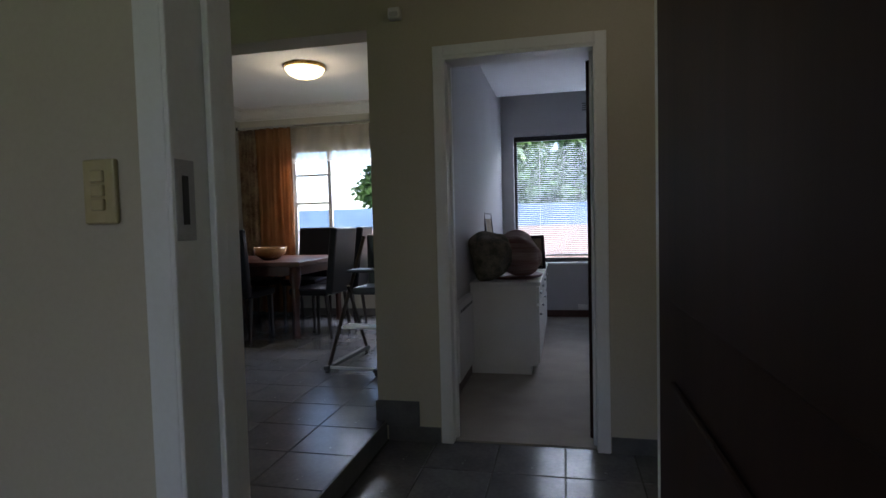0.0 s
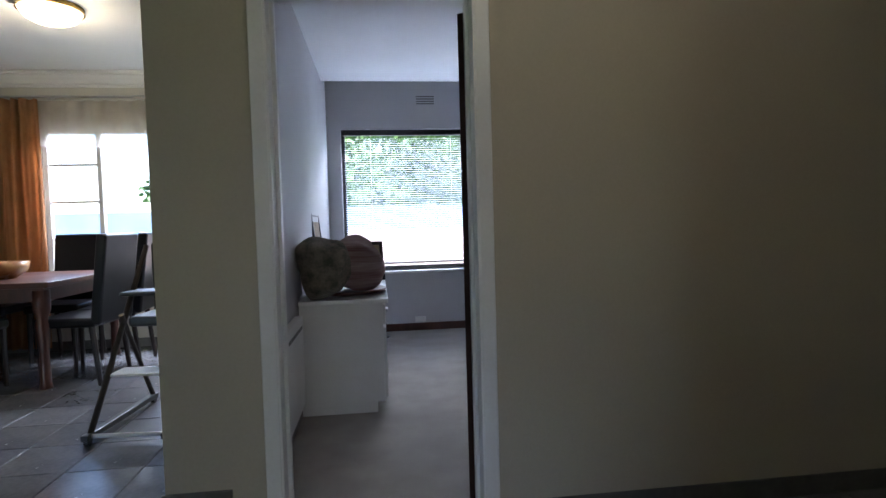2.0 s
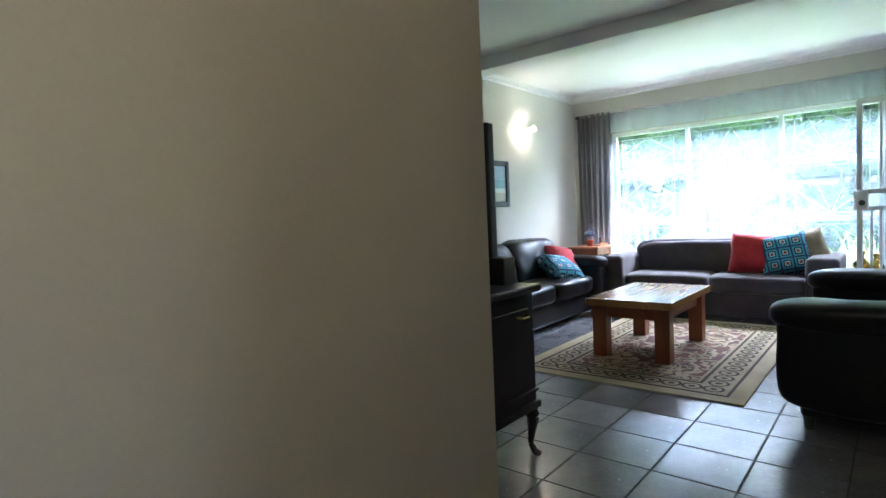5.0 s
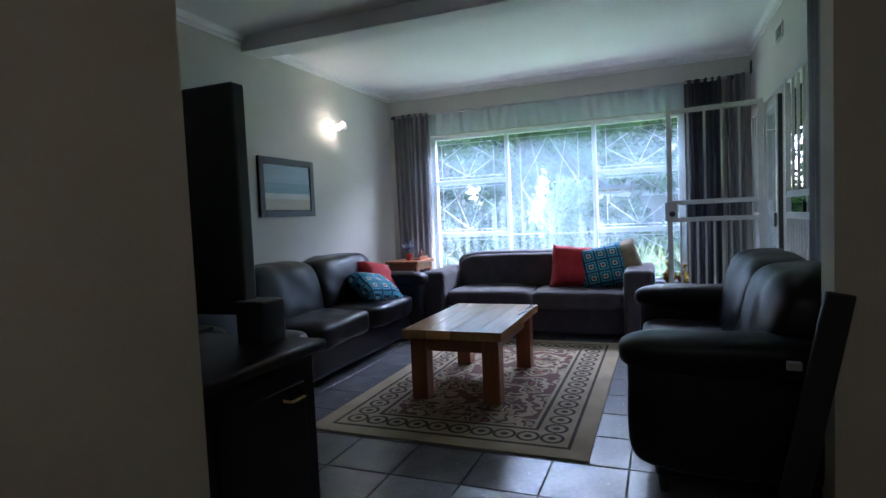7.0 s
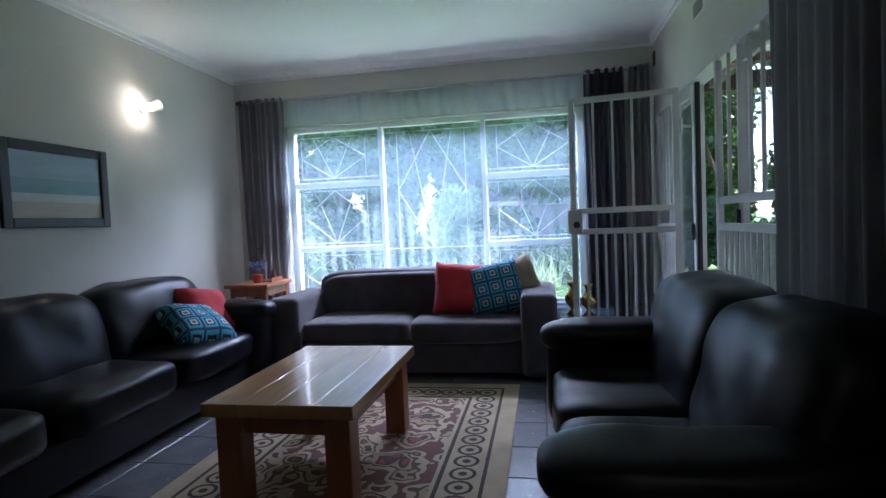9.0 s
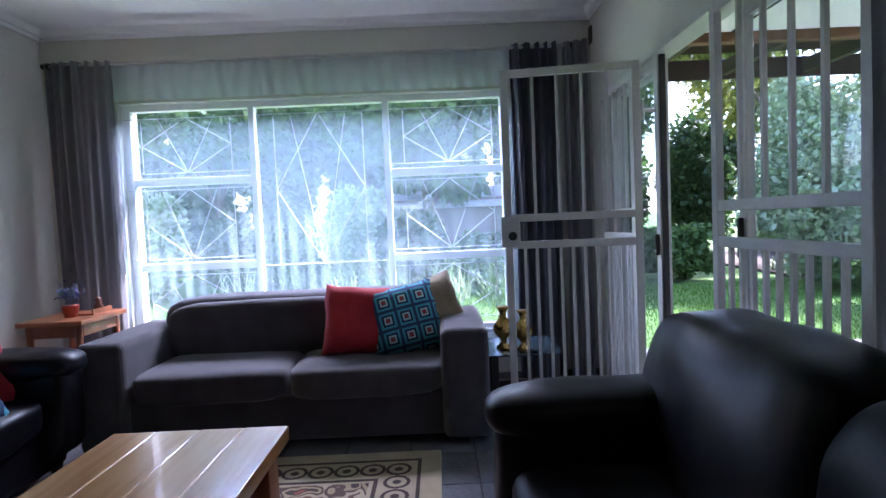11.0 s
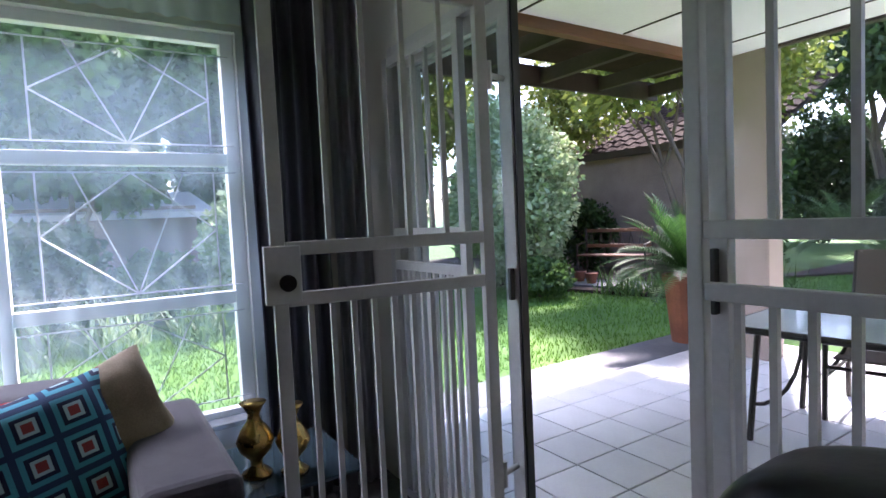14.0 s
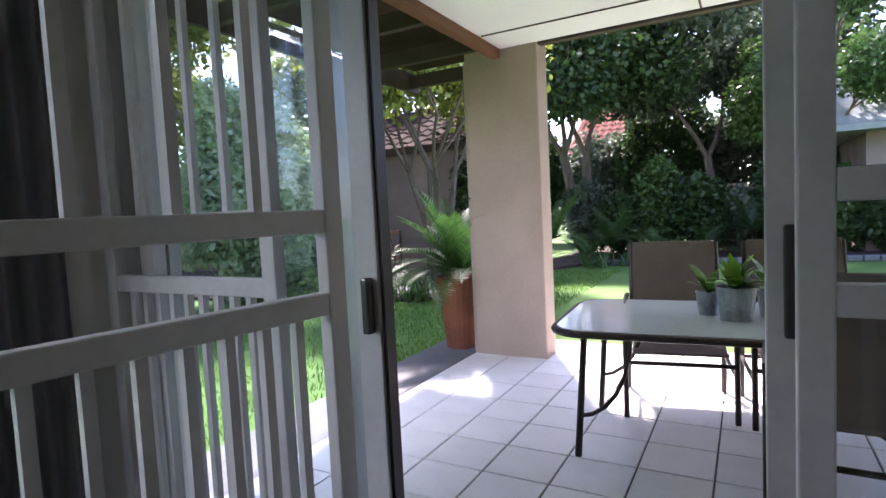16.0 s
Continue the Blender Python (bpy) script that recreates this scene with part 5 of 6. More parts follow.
for x, y, r in ((5.40, -1.50, 7), (5.33, -0.58, 178), (4.72, -1.0, -90)):
    copy_thing(pc, pose(x, y, PZ, 0, 0, r))


def frond_set(rnd, base, n, length, width, droop, up=(0.3, 1.2)):
    """Arching feathered fronds: many narrow leaflets along a curved rib."""
    v, f = [], []
    for k in range(n):
        az, el = rnd.uniform(0, 2 * math.pi), rnd.uniform(*up)
        ln = length * rnd.uniform(0.75, 1.1)
        p = Vector(base)
        d = Vector((math.cos(az) * math.cos(el), math.sin(az) * math.cos(el), math.sin(el)))
        side = Vector((-math.sin(az), math.cos(az), 0))
        m = 26
        for i in range(m):
            d = (d + Vector((0, 0, -droop / m))).normalized()
            p = p + d * ln / m
            t = i / m
            w = width * math.sin(math.pi * min(1, t * 0.9 + 0.12)) ** 0.7
            for s in (-1, 1):
                tip = p + side * s * w + d * w * 0.6 + Vector((0, 0, 0.15 * w))
                n0 = len(v)
                hw = d * ln / m * 0.38
                v += [p - hw, p + hw, tip + hw * 0.2]
                f.append((n0, n0 + 1, n0 + 2))
            n0 = len(v)
            v += [p - side * 0.004, p + side * 0.004, p + side * 0.004 + d * ln / m, p - side * 0.004 + d * ln / m]
            f.append((n0, n0 + 1, n0 + 2, n0 + 3))
    return v, f


def leaf_cloud(rnd, blobs, n, size, long=1.6, shell=0.55):
    """Leaves as small bent quads scattered through several uneven masses."""
    tot = sum(r[3] * r[4] * r[5] for r in blobs)
    v, f = [], []
    for cx, cy, cz, ax, ay, az in blobs:
        m = int(n * ax * ay * az / tot) + 1
        for _ in range(m):
            u = Vector((rnd.gauss(0, 1), rnd.gauss(0, 1), rnd.gauss(0, 1))).normalized()
            r = (shell + (1 - shell) * rnd.random()) * (1 + 0.28 * noise.noise(u * 2.6 + Vector((cx, cy, cz))))
            c = Vector((cx + u.x * ax * r, cy + u.y * ay * r, cz + u.z * az * r))
            d = (u * 0.6 + Vector((rnd.uniform(-1, 1), rnd.uniform(-1, 1), rnd.uniform(-1, 0.6)))).normalized()
            s = d.cross(Vector((rnd.uniform(-1, 1), rnd.uniform(-1, 1), rnd.uniform(-1, 1)))).normalized()
            l = size * rnd.uniform(0.6, 1.3)
            n0 = len(v)
            v += [c - d * l * long / 2, c + s * l / 2, c + d * l * long / 2, c - s * l / 2]
            f.append((n0, n0 + 1, n0 + 2, n0 + 3))
    return v, f


def tree(name, x, y, height, spread, leaf, label, seed, n=9000, size=0.09, trunk=0.10, stems=1, base=0.0, low=0.45, z0=0.0):
    t = thing(name, label, "tree", x, y, z0)
    rnd = random.Random(seed)
    bm = B()
    tips = []
    def grow(p, d, ln, r, depth):
        q = p
        for _ in range(3):
            d2 = (d + Vector((rnd.uniform(-0.16, 0.16), rnd.uniform(-0.16, 0.16), rnd.uniform(-0.03, 0.1)))).normalized()
            e = q + d2 * ln / 3
            tube(bm, q, e, r, r * 0.87, 7)
            q, d, r = e, d2, r * 0.87
        if depth == 0:
            tips.append(q)
            return
        for _ in range(rnd.choice((2, 3))):
            k = (d + Vector((rnd.uniform(-0.8, 0.8), rnd.uniform(-0.8, 0.8), rnd.uniform(-0.1, 0.5)))).normalized()
            grow(q, k, ln * rnd.uniform(0.6, 0.8), r * 0.66, depth - 1)
    for s in range(stems):
        lean = 0.35 if stems > 1 else 0.08
        grow(Vector((rnd.uniform(-0.12, 0.12) * (stems > 1), rnd.uniform(-0.12, 0.12) * (stems > 1), 0)), Vector((rnd.uniform(-lean, lean), rnd.uniform(-lean, lean), 1)).normalized(), height * low, trunk, 2)
    part("trunk", bm, M_BARK, t, "grey-brown bark")
    blobs = [(p.x, p.y, p.z, spread * rnd.uniform(0.28, 0.45), spread * rnd.uniform(0.28, 0.45), spread * rnd.uniform(0.2, 0.34)) for p in tips]
    for _ in range(6):
        a = rnd.uniform(0, 6.28)
        blobs.append((math.cos(a) * spread * 0.55, math.sin(a) * spread * 0.55, height * rnd.uniform(0.55, 0.95), spread * 0.42, spread * 0.42, spread * 0.3))
    v, f = leaf_cloud(rnd, blobs, n, size, shell=0.35)
    soup("crown", v, f, leaf, t)
    return t


def shrub(name, x, y, w, d, h, leaf, label, seed, n=4000, size=0.06, category="shrub", z=0.0):
    t = thing(name, label, category, x, y, z)
    rnd = random.Random(seed)
    bm = B()
    for k in range(7):
        a = rnd.uniform(0, 6.28)
        tube(bm, (0, 0, 0), (math.cos(a) * w * 0.3, math.sin(a) * d * 0.3, h * 0.6), 0.02, 0.008, 6)
    part("stems", bm, M_BARK, t)
    blobs = [(0, 0, h * 0.5, w * 0.46, d * 0.46, h * 0.48)]
    for k in range(9):
        a = rnd.uniform(0, 6.28)
        r = rnd.uniform(0.2, 0.42)
        blobs.append((math.cos(a) * w * r, math.sin(a) * d * r, h * rnd.uniform(0.25, 0.85), w * 0.2, d * 0.2, h * 0.17))
    v, f = leaf_cloud(rnd, blobs, n, size, shell=0.5)
    soup("foliage", v, f, leaf, t)
    return t


def fern_clump(name, x, y, n, length, width, leaf, label, seed, droop=1.4, up=(0.3, 1.2), z=0.0, category="fern"):
    v, f = frond_set(random.Random(seed), (0, 0, 0.05), n, length, width, droop, up)
    ob = soup(name, v, f, leaf)
    ob.location = (x, y, z)
    return tagged(ob, label, category, "garden plants")


def strap_clump(name, x, y, n, length, leaf, label, seed, spread=0.35, z=0.0):
    rnd = random.Random(seed)
    v, f = [], []
    for k in range(n):
        p = Vector((rnd.uniform(-spread, spread), rnd.uniform(-spread, spread), 0))
        az, el = rnd.uniform(0, 6.28), rnd.uniform(0.7, 1.45)
        d = Vector((math.cos(az) * math.cos(el), math.sin(az) * math.cos(el), math.sin(el)))
        s = Vector((-math.sin(az), math.cos(az), 0)) * 0.016
        ln = length * rnd.uniform(0.6, 1.1)
        for i in range(5):
            w0, w1 = s * (1 - i / 5.2), s * (1 - (i + 1) / 5.2)
            e = p + d * ln / 5
            n0 = len(v)
            v += [p - w0, p + w0, e + w1, e - w1]
            f.append((n0, n0 + 1, n0 + 2, n0 + 3))
            p, d = e, (d + Vector((0, 0, -0.28))).normalized()
    ob = soup(name, v, f, leaf)
    ob.location = (x, y, z)
    return tagged(ob, label, "plant", "garden plants")


cy = thing("potted_cycad", "large cycad in a tall terracotta pot", "potted plant", 7.87, -2.38, PZ - 0.02)
part("pot", lathe(B(), [(0.14, 0), (0.20, 0.55), (0.215, 0.56), (0.215, 0.62), (0.19, 0.62), (0.18, 0.56)], 24), M_TERRA, cy, "terracotta pot", smooth=False)
part("soil", tube(B(), (0, 0, 0.54), (0, 0, 0.58), 0.175, seg=20), M_SOIL, cy)
v, f = frond_set(random.Random(11), (0, 0, 0.62), 60, 0.78, 0.13, 1.1, (0.25, 1.35))
soup("fronds", v, f, LEAF_PALM, cy)


def zinc_pot(x, y, r, h, leaf_n, seed, label):
    z = thing("zinc_pot", label, "potted plant", x, y, PZ + 0.613, group="zinc pots on the table")
    part("bucket", lathe(B(), [(r * 0.78, 0), (r * 0.98, h * 0.93), (r * 1.04, h * 0.94), (r * 1.04, h), (r * 0.94, h), (r * 0.9, h * 0.9)], 20), M_ZINC, z, "galvanised bucket")
    rnd = random.Random(seed)
    v, f = [], []
    for k in range(leaf_n):
        az, el = rnd.uniform(0, 6.28), rnd.uniform(0.5, 1.4)
        d = Vector((math.cos(az) * math.cos(el), math.sin(az) * math.cos(el), math.sin(el)))
        s = Vector((-math.sin(az), math.cos(az), 0))
        p = Vector((0, 0, h * 0.9))
        ln = rnd.uniform(0.08, 0.20)
        ws = (0.006, 0.022, 0.028, 0.018, 0.002)
        for i in range(4):
            e = p + d * ln / 4
            n0 = len(v)
            v += [p - s * ws[i], p + s * ws[i], e + s * ws[i + 1], e - s * ws[i + 1]]
            f.append((n0, n0 + 1, n0 + 2, n0 + 3))
            p, d = e, (d + Vector((0, 0, -0.3))).normalized()
    soup("leaves", v, f, leafy("pot_leaf_%d" % seed, (0.05, 0.16, 0.02), (0.24, 0.42, 0.06)), z)


zinc_pot(5.71, -0.93, 0.085, 0.15, 40, 1, "zinc bucket with a bright green broad-leaved plant")
zinc_pot(5.83, -1.02, 0.055, 0.11, 14, 2, "small zinc bucket with a green plant")
zinc_pot(5.57, -1.03, 0.06, 0.12, 20, 3, "small zinc bucket with trailing leaves")

# ---------------------------------------------------------------- garden
def tiled_roof(parent, x0, x1, y_low, y_high, z_low, z_high, material, step=0.3):
    """Rows of overlapping roof tiles on a pitched plane rising from y_low to y_high."""
    rows, cols = 9, int((x1 - x0) / step)
    bm = B()
    for j in range(rows):
        t0, t1 = j / rows, (j + 1.15) / rows
        for i in range(cols):
            a = x0 + i * step
            ya, yb = y_low + (y_high - y_low) * t0, y_low + (y_high - y_low) * t1
            za, zb = z_low + (z_high - z_low) * t0 + 0.03, z_low + (z_high - z_low) * t1
            q = [bm.verts.new(p) for p in ((a, ya, za), (a + step * 0.5, ya, za + 0.05), (a + step, ya, za), (a + step, yb, zb), (a + step * 0.5, yb, zb + 0.05), (a, yb, zb))]
            bm.faces.new((q[0], q[1], q[4], q[5]))
            bm.faces.new((q[1], q[2], q[3], q[4]))
    part("roof_tiles", bm, material, parent)
    bm = B()
    q = [bm.verts.new(p) for p in ((x0, y_low, z_low - 0.03), (x1, y_low, z_low - 0.03), (x1, y_high, z_high - 0.02), (x0, y_high, z_high - 0.02), (x0, y_low, z_low - 0.08), (x1, y_low, z_low - 0.08), (x1, y_high, z_high - 0.07), (x0, y_high, z_high - 0.07))]
    for f in ((0, 1, 2, 3), (7, 6, 5, 4), (0, 4, 5, 1), (2, 6, 7, 3), (1, 5, 6, 2), (0, 3, 7, 4)):
        bm.faces.new([q[k] for k in f])
    part("roof_deck", bm, M_RAFTER, parent)


gw = thing("garden_wall", "pinkish plastered outbuilding wall with tiled eave", "outbuilding", 0, 0, 0)
box("wall", 9.6, 19.0, -7.6, -7.3, -0.1, 2.5, M_STUCCO2, gw)
tiled_roof(gw, 9.4, 19.2, -7.1, -9.6, 2.45, 3.7, M_ROOFDARK)
box("fascia", 9.4, 19.2, -7.16, -7.08, 2.36, 2.5, M_RAFTER, gw)
hs2 = thing("neighbour_house", "distant house with a red tiled roof", "house", 0, 0, 0)
box("wall", 8.5, 12.0, -25.0, -20.0, 0, 3.2, M_STUCCO2, hs2)
tiled_roof(hs2, 8.3, 12.2, -19.6, -23.0, 3.2, 5.4, M_ROOFTILE)
hs3 = thing("garden_house", "grey roofed garden house with brown walls", "house", 0, 0, 0)
box("wall", -4.5, 3.6, -15.5, -11.8, 0, 2.4, M_STUCCO2, hs3)
part("roof", slab(B(), [(-5.0, -16.5), (4.2, -16.5), (4.2, -11.2), (-5.0, -11.2)], 2.4, 2.52), M_GREYROOF, hs3)
bm = B()
a = [bm.verts.new(p) for p in ((4.2, -11.2, 2.5), (4.2, -16.5, 2.5), (4.2, -13.8, 4.2), (-5.0, -11.2, 2.5), (-5.0, -16.5, 2.5), (-5.0, -13.8, 4.2))]
for q in ((0, 1, 2), (3, 5, 4), (0, 2, 5, 3), (1, 4, 5, 2)):
    bm.faces.new([a[k] for k in q])
part("gable", bm, M_GREYROOF, hs3)
fe = thing("picket_fence", "pale wooden picket fence at the garden end", "fence", 0, -12.2, 0)
for k in range(24):
    box("picket", 3.9 + k * 0.11, 3.98 + k * 0.11, -0.01, 0.01, 0.0, 1.55, M_BEIGE, fe)
for z in (0.4, 1.2):
    box("fence_rail", 3.85, 6.6, 0.012, 0.05, z, z + 0.07, M_BEIGE, fe)

struct(part("garden_bed", slab(B(), [(9.6, -4.7), (12.5, -3.9), (19, -4.2), (19, -7.3), (9.6, -7.3)], -0.3, 0.03), M_SOIL), "dark soil flower bed", "flower bed")
struct(part("garden_bed", slab(B(), [(2.5, -10.6), (5.5, -10.2), (8.6, -9.4), (9.6, -7.3), (9.6, -16), (2.5, -16)], -0.3, 0.03), M_SOIL), "dark soil flower bed", "flower bed")
ke = thing("stone_edging", "curved pale stone edging of the bed", "edging", 0, 0, 0)
pts = [(2.5 + 0.25 * k, -10.55 + 0.16 * (0.25 * k) - 0.012 * (6.1 - 0.25 * k) * 0 + 0.012 * (0.25 * k) ** 1.6) for k in range(25)]
stone_me = None
for k, (x, y) in enumerate(pts):
    if stone_me is None:
        ob = part("stone", bx(B(), -0.12, 0.12, -0.06, 0.06, 0, 0.11, 0.02), M_CONC, ke)
        stone_me = ob.data
    else:
        ob = new("stone", stone_me)
        ob.parent = ke
    ob.matrix_local = pose(x, y, -0.02, 0, 0, 12 + k)
struct(part("stepping_path", slab(B(), [(9.7, -4.9), (11.6, -4.5), (11.9, -5.2), (9.8, -5.7)], -0.1, 0.06), M_CONC), "paved garden step by the bench", "paving")

bn = thing("garden_bench", "ornate iron and timber garden bench", "bench", 11.35, -5.55, 0.05, 20)
for k in range(4):
    box("seat_slat", -0.6, 0.6, -0.2 + 0.11 * k, -0.11 + 0.11 * k, 0.42, 0.445, M_BEAM, bn, bev=0.004)
for z in (0.55, 0.83):
    box("back_rail", -0.6, 0.6, -0.27, -0.24, z, z + 0.06, M_BEAM, bn, bev=0.004)
for k in range(13):
    part("back_scroll", tube(B(), (-0.55 + k * 0.092, -0.255, 0.60), (-0.55 + (k + (1 if k % 2 else -1) * 0.6) * 0.092, -0.255, 0.84), 0.008, seg=6), M_RAFTER, bn)
for s in (-1, 1):
    part("end_frame", pipe(B(), [(s * 0.6, 0.2, 0), (s * 0.6, 0.2, 0.62), (s * 0.6, -0.2, 0.66), (s * 0.6, -0.25, 0.9), (s * 0.6, -0.25, 0)], 0.018), M_RAFTER, bn)

shrub("variegated_bush", 12.3, -4.15, 2.3, 2.2, 3.3, LEAF_PALE, "tall pale variegated bush on the lawn edge", 21, 26000, 0.07)
shrub("green_bush", 11.1, -3.55, 1.3, 0.9, 0.6, LEAF_MID, "low bright green bush below the tall one", 22, 4000, 0.06)
tree("garden_tree", 10.3, -6.1, 4.6, 2.2, LEAF_YEL, "multi-stemmed tree with yellow-green leaves", 31, 13000, 0.085, 0.075, stems=4, low=0.42)
tree("garden_tree", 14.3, -5.6, 6.0, 2.8, LEAF_YEL, "yellow-green leafy tree beside the wall", 32, 22000, 0.09, 0.11, low=0.42)
tree("garden_tree", 9.3, -12.2, 7.0, 3.0, LEAF_DARK, "large dark leafy tree behind the bed", 33, 36000, 0.10, 0.16, stems=2, low=0.36)
tree("garden_tree", 6.2, -13.6, 6.6, 3.0, LEAF_OLIVE, "large grey-green tree behind the bed", 34, 38000, 0.09, 0.15, low=0.35)
tree("garden_tree", 4.4, -12.6, 5.2, 1.9, LEAF_MID, "willowy mid-green tree at the garden end", 35, 24000, 0.075, 0.10, low=0.35)
tree("garden_tree", 1.0, -22.0, 9.0, 3.8, LEAF_DARK, "tall dark tree behind the garden house", 36, 18000, 0.14, 0.2)
tree("garden_tree", 13.0, -14.0, 8.0, 3.4, LEAF_DARK, "tall dark tree behind the outbuilding", 37, 26000, 0.13, 0.2)
for k, (x, y) in enumerate(((7.3, -10.3), (8.2, -10.0), (9.2, -9.2), (6.4, -10.9), (7.9, -11.2), (5.6, -11.1), (8.9, -10.6))):
    fern_clump("tree_fern" if k % 2 else "fern", x, y, 26, 0.95 + 0.15 * (k % 3), 0.17, LEAF_DARK if k % 2 else LEAF_MID, "arching green fern in the garden bed", 50 + k, 1.3, (0.35, 1.3), 0.25 * (k % 3))
for k in range(8):
    shrub("bed_shrub", 3.2 + k * 0.85, -11.6 - 0.3 * (k % 2), 1.3, 1.1, 1.5 + 0.4 * (k % 3), (LEAF_DARK, LEAF_MID, LEAF_DARK, LEAF_OLIVE)[k % 4], "dense dark green shrub in the bed", 70 + k, 6000, 0.075)
for k, (x, y) in enumerate(((9.0, -5.0), (9.5, -4.8), (9.9, -4.6), (10.4, -4.55), (8.7, -5.6), (12.9, -4.2), (13.6, -4.4), (6.9, -9.7), (7.6, -9.5), (8.3, -9.1))):
    strap_clump("strap_plant", x, y, 90, 0.55, LEAF_MID, "clump of green strap-leaved plants", 90 + k, 0.28)
shrub("wall_shrub", 9.7, -6.9, 1.4, 0.9, 2.2, LEAF_DARK, "dark green shrub against the wall", 99, 4500, 0.07)
shrub("wall_shrub", 13.0, -6.6, 1.6, 1.0, 1.6, LEAF_DARK, "dark spiky shrub against the wall", 98, 4000, 0.07)
for k, (x, y) in enumerate(((11.6, -4.95), (11.25, -4.85))):
    t = thing("flower_pot", "small terracotta pot by the bench", "flower pot", x, y, 0.06, group="flower pots")
    part("pot", lathe(B(), [(0.07, 0), (0.11, 0.16), (0.12, 0.17), (0.10, 0.17)], 16), M_TERRA, t)

# garden seen through the large window
for k, (x, y, h, s, lf) in enumerate(((15.5, 6.8, 6.0, 2.8, LEAF_MID), (17.5, 3.4, 7.0, 3.3, LEAF_DARK), (16.0, 0.6, 6.4, 3.0, LEAF_MID), (18.5, -2.6, 7.0, 3.2, LEAF_DARK), (20.5, 9.5, 5.5, 2.8, LEAF_OLIVE), (14.0, 2.6, 4.2, 1.9, LEAF_MID))):
    tree("garden_tree", x, y, h, s, lf, "leafy green tree beyond the lawn", 120 + k, 26000, 0.11, 0.12, low=0.28)
for k in range(9):
    shrub("border_shrub", 13.2 + 0.5 * (k % 2), -2.0 + k * 1.15, 1.5, 1.3, 1.0 + 0.5 * (k % 3), (LEAF_MID, LEAF_DARK, LEAF_PALE)[k % 3], "green border shrub beyond the lawn", 140 + k, 5200, 0.08)
for k in range(6):
    strap_clump("strap_plant", 11.6 + 0.2 * (k % 2), 1.2 + k * 0.8, 70, 0.9, LEAF_PALE if k % 2 else LEAF_MID, "clump of pale strap-leaved plants", 160 + k, 0.3)
for k in range(7):
    shrub("boundary_hedge", 20.5 + 0.6 * (k % 2), -6.0 + k * 2.6, 3.2, 2.4, 4.4 + 0.5 * (k % 3), (LEAF_DARK, LEAF_MID)[k % 2], "tall dense boundary hedge", 200 + k, 14000, 0.12)
for k in range(6):
    shrub("boundary_hedge", 3.5 + k * 2.2, -16.2 - 0.5 * (k % 2), 3.0, 2.2, 3.6 + 0.4 * (k % 3), (LEAF_DARK, LEAF_OLIVE)[k % 2], "tall dense boundary hedge", 220 + k, 12000, 0.11)
sh = thing("garden_shed", "low pale roofed shed among the trees", "shed", 16.6, 2.2, 0)
box("wall", -1.2, 1.2, -1.6, 1.6, 0, 1.7, M_STUCCO2, sh)
part("roof", bx(B(), -1.5, 1.5, -1.9, 1.9, 0, 0.1, 0.01, m=Matrix.Translation((0, 0, 1.75)) @ Matrix.Rotation(radians(-10), 4, "Y")), M_SOFFIT, sh)

# garden seen through the bedroom and dining windows
for k, (x, y, h, s) in enumerate(((0.0, 12.6, 4.6, 2.3), (2.0, 13.2, 5.0, 2.4), (4.4, 13.0, 5.2, 2.4), (-3.0, 14.0, 6.0, 2.6))):
    tree("garden_tree", x, y, h, s, LEAF_MID if k < 3 else LEAF_DARK, "green leafy tree outside the back windows", 180 + k, 22000, 0.11, 0.10, low=0.22)
# Blue-grey strip added on the wall, standing in for a bluish band.
M_BLUEP = mat("blue_grey_band", (0.10, 0.16, 0.25), (0.07, 0.12, 0.19), 0.7, scale=3, fine=30)
struct(box("boundary_wall", -6, 8, 10.4, 10.6, -0.1, 1.12, M_STUCCO2), "low plastered boundary wall behind the house", "wall")
struct(box("boundary_screen", -6, 8, 10.42, 10.58, 1.12, 1.55, M_BLUEP), "blue-grey band added on top of the boundary wall", "screen")
struct(box("rear_paving", -6, 8, 7.2, 10.4, -0.3, 0.0, M_CONC), "grey paving behind the house", "paving")

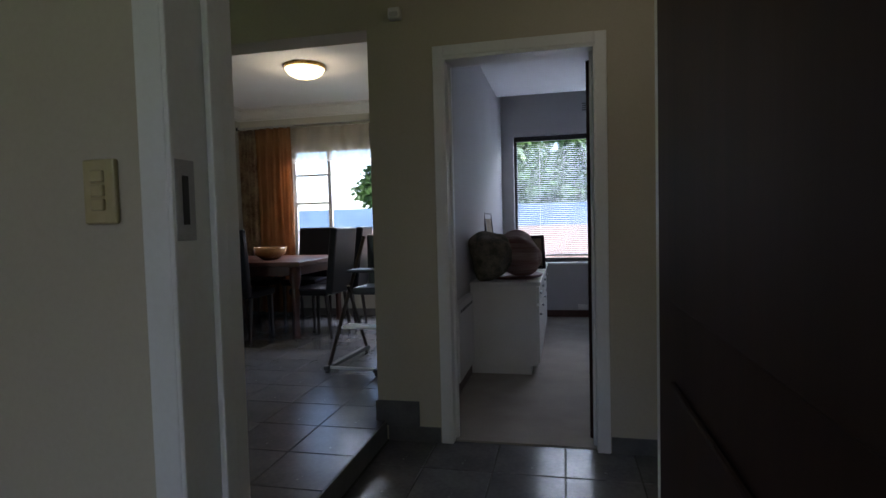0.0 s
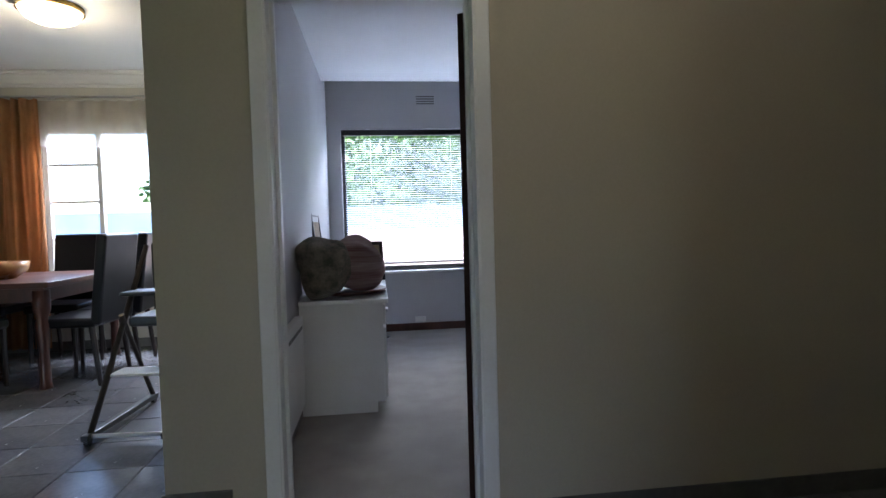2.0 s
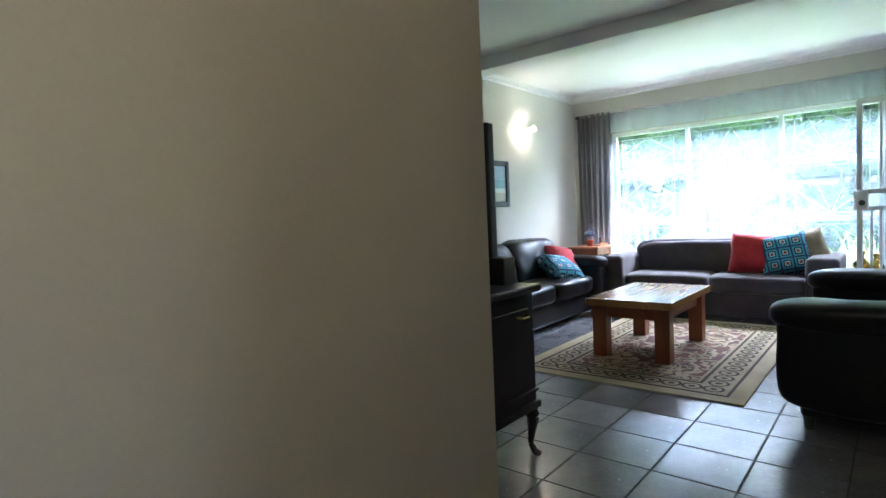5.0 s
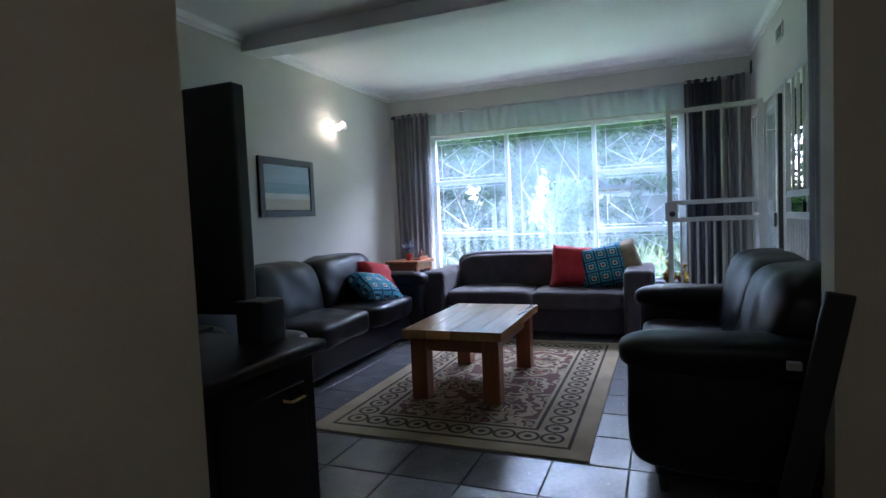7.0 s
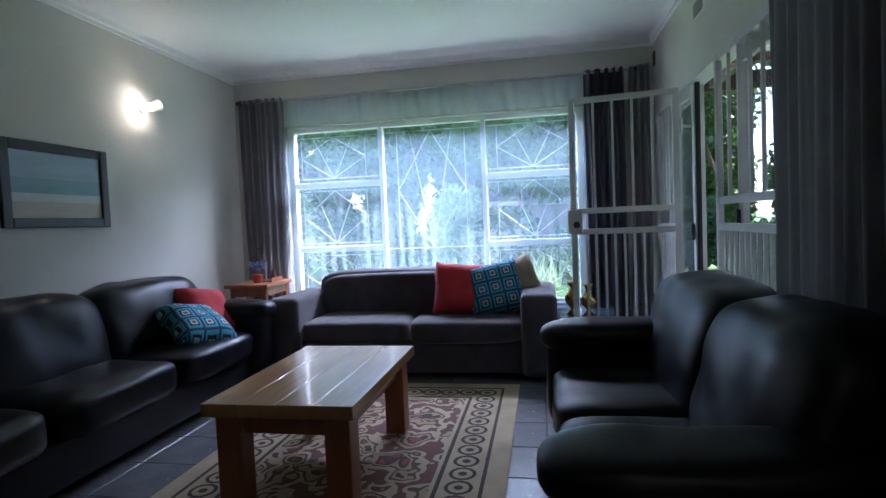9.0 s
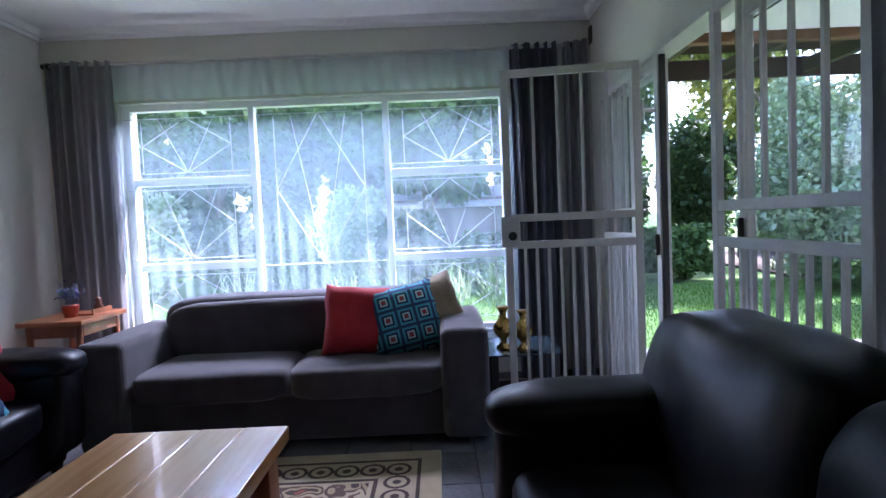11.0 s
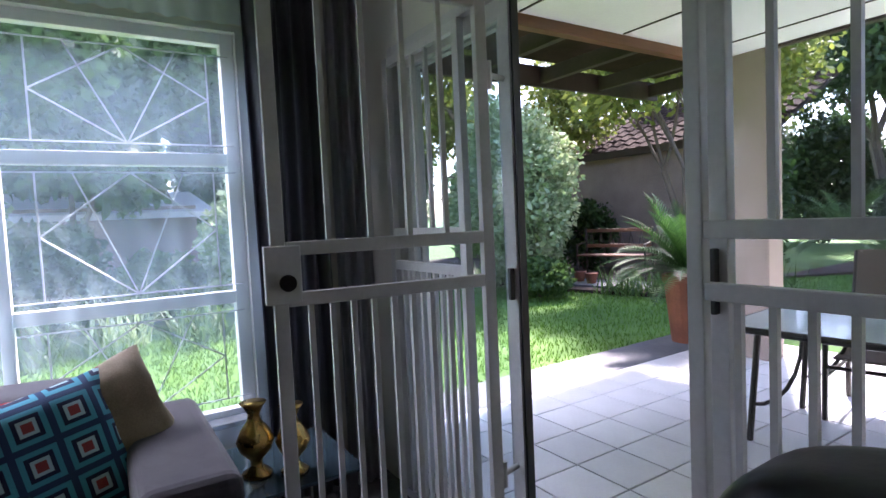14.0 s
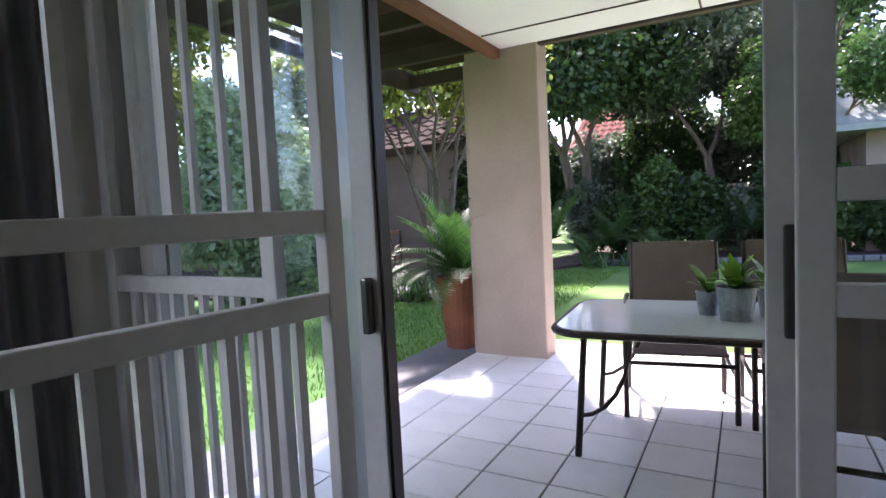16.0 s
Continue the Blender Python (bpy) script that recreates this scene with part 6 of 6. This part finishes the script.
# grass blades near the patio
v, f = [], []
rnd = random.Random(77)
for _ in range(42000):
    x, y = rnd.uniform(7.7, 12.5), rnd.uniform(-8.5, 3.2)
    if x < 8.2 and -3.0 < y < 0.95:
        continue
    if y < -4.4 and x > 9.5:
        continue
    h = rnd.uniform(0.025, 0.055)
    a = rnd.uniform(0, 6.28)
    dx, dy = math.cos(a) * 0.006, math.sin(a) * 0.006
    n0 = len(v)
    v += [(x - dx, y - dy, -0.02), (x + dx, y + dy, -0.02), (x + rnd.uniform(-0.02, 0.02), y + rnd.uniform(-0.02, 0.02), -0.02 + h)]
    f.append((n0, n0 + 1, n0 + 2))
tagged(soup("grass", v, f, M_BLADE), "short green grass blades", "grass", kind="stuff")

# ---------------------------------------------------------------- tiles
def tiles(floor_name, label, x0, x1, y0, y1, ox, oy, px, py, gap, top, thick, material, skip=None):
    host = bpy.data.objects[floor_name]
    i0, i1 = math.floor((x0 - ox) / px), math.ceil((x1 - ox) / px)
    j0, j1 = math.floor((y0 - oy) / py), math.ceil((y1 - oy) / py)
    shared = {}
    for i in range(i0, i1):
        for j in range(j0, j1):
            a, b = max(x0, ox + i * px) + gap / 2, min(x1, ox + (i + 1) * px) - gap / 2
            c, d = max(y0, oy + j * py) + gap / 2, min(y1, oy + (j + 1) * py) - gap / 2
            if b - a < 0.02 or d - c < 0.02 or (skip and skip((a + b) / 2, (c + d) / 2)):
                continue
            key = (round(b - a, 3), round(d - c, 3))
            if key not in shared:
                bm = bx(B(), -key[0] / 2, key[0] / 2, -key[1] / 2, key[1] / 2, -thick, 0)
                bmesh.ops.bevel(bm, geom=[e for e in bm.edges if all(v.co.z > -1e-6 for v in e.verts)], offset=0.002, segments=1, affect="EDGES")
                me = bpy.data.meshes.new("tile")
                bm.to_mesh(me)
                bm.free()
                me.materials.append(material)
                shared[key] = me
            ob = new("tile", shared[key])
            ob.parent = host
            ob.location = ((a + b) / 2, (c + d) / 2, top)


tiles("floor_subfloor", "", -0.90, WX, 0.82, 4.92, 3.17, 2.345, 0.345, 0.345, 0.006, 0.0, 0.012, M_TILE, lambda x, y: (x < HX - 0.07 and y > 2.72) or (x > 3.4 and y < 1.0))
tiles("floor_dining", "", -3.9, -0.915, 0.82, DY, -0.915, 2.52, 0.345, 0.345, 0.006, FL2, 0.012, M_TILE)
tiles("patio_slab", "", 4.2, 7.64, -2.74, 0.84, 7.015, -0.58, 0.306, 0.2945, 0.009, PZ, 0.014, M_PATIO)
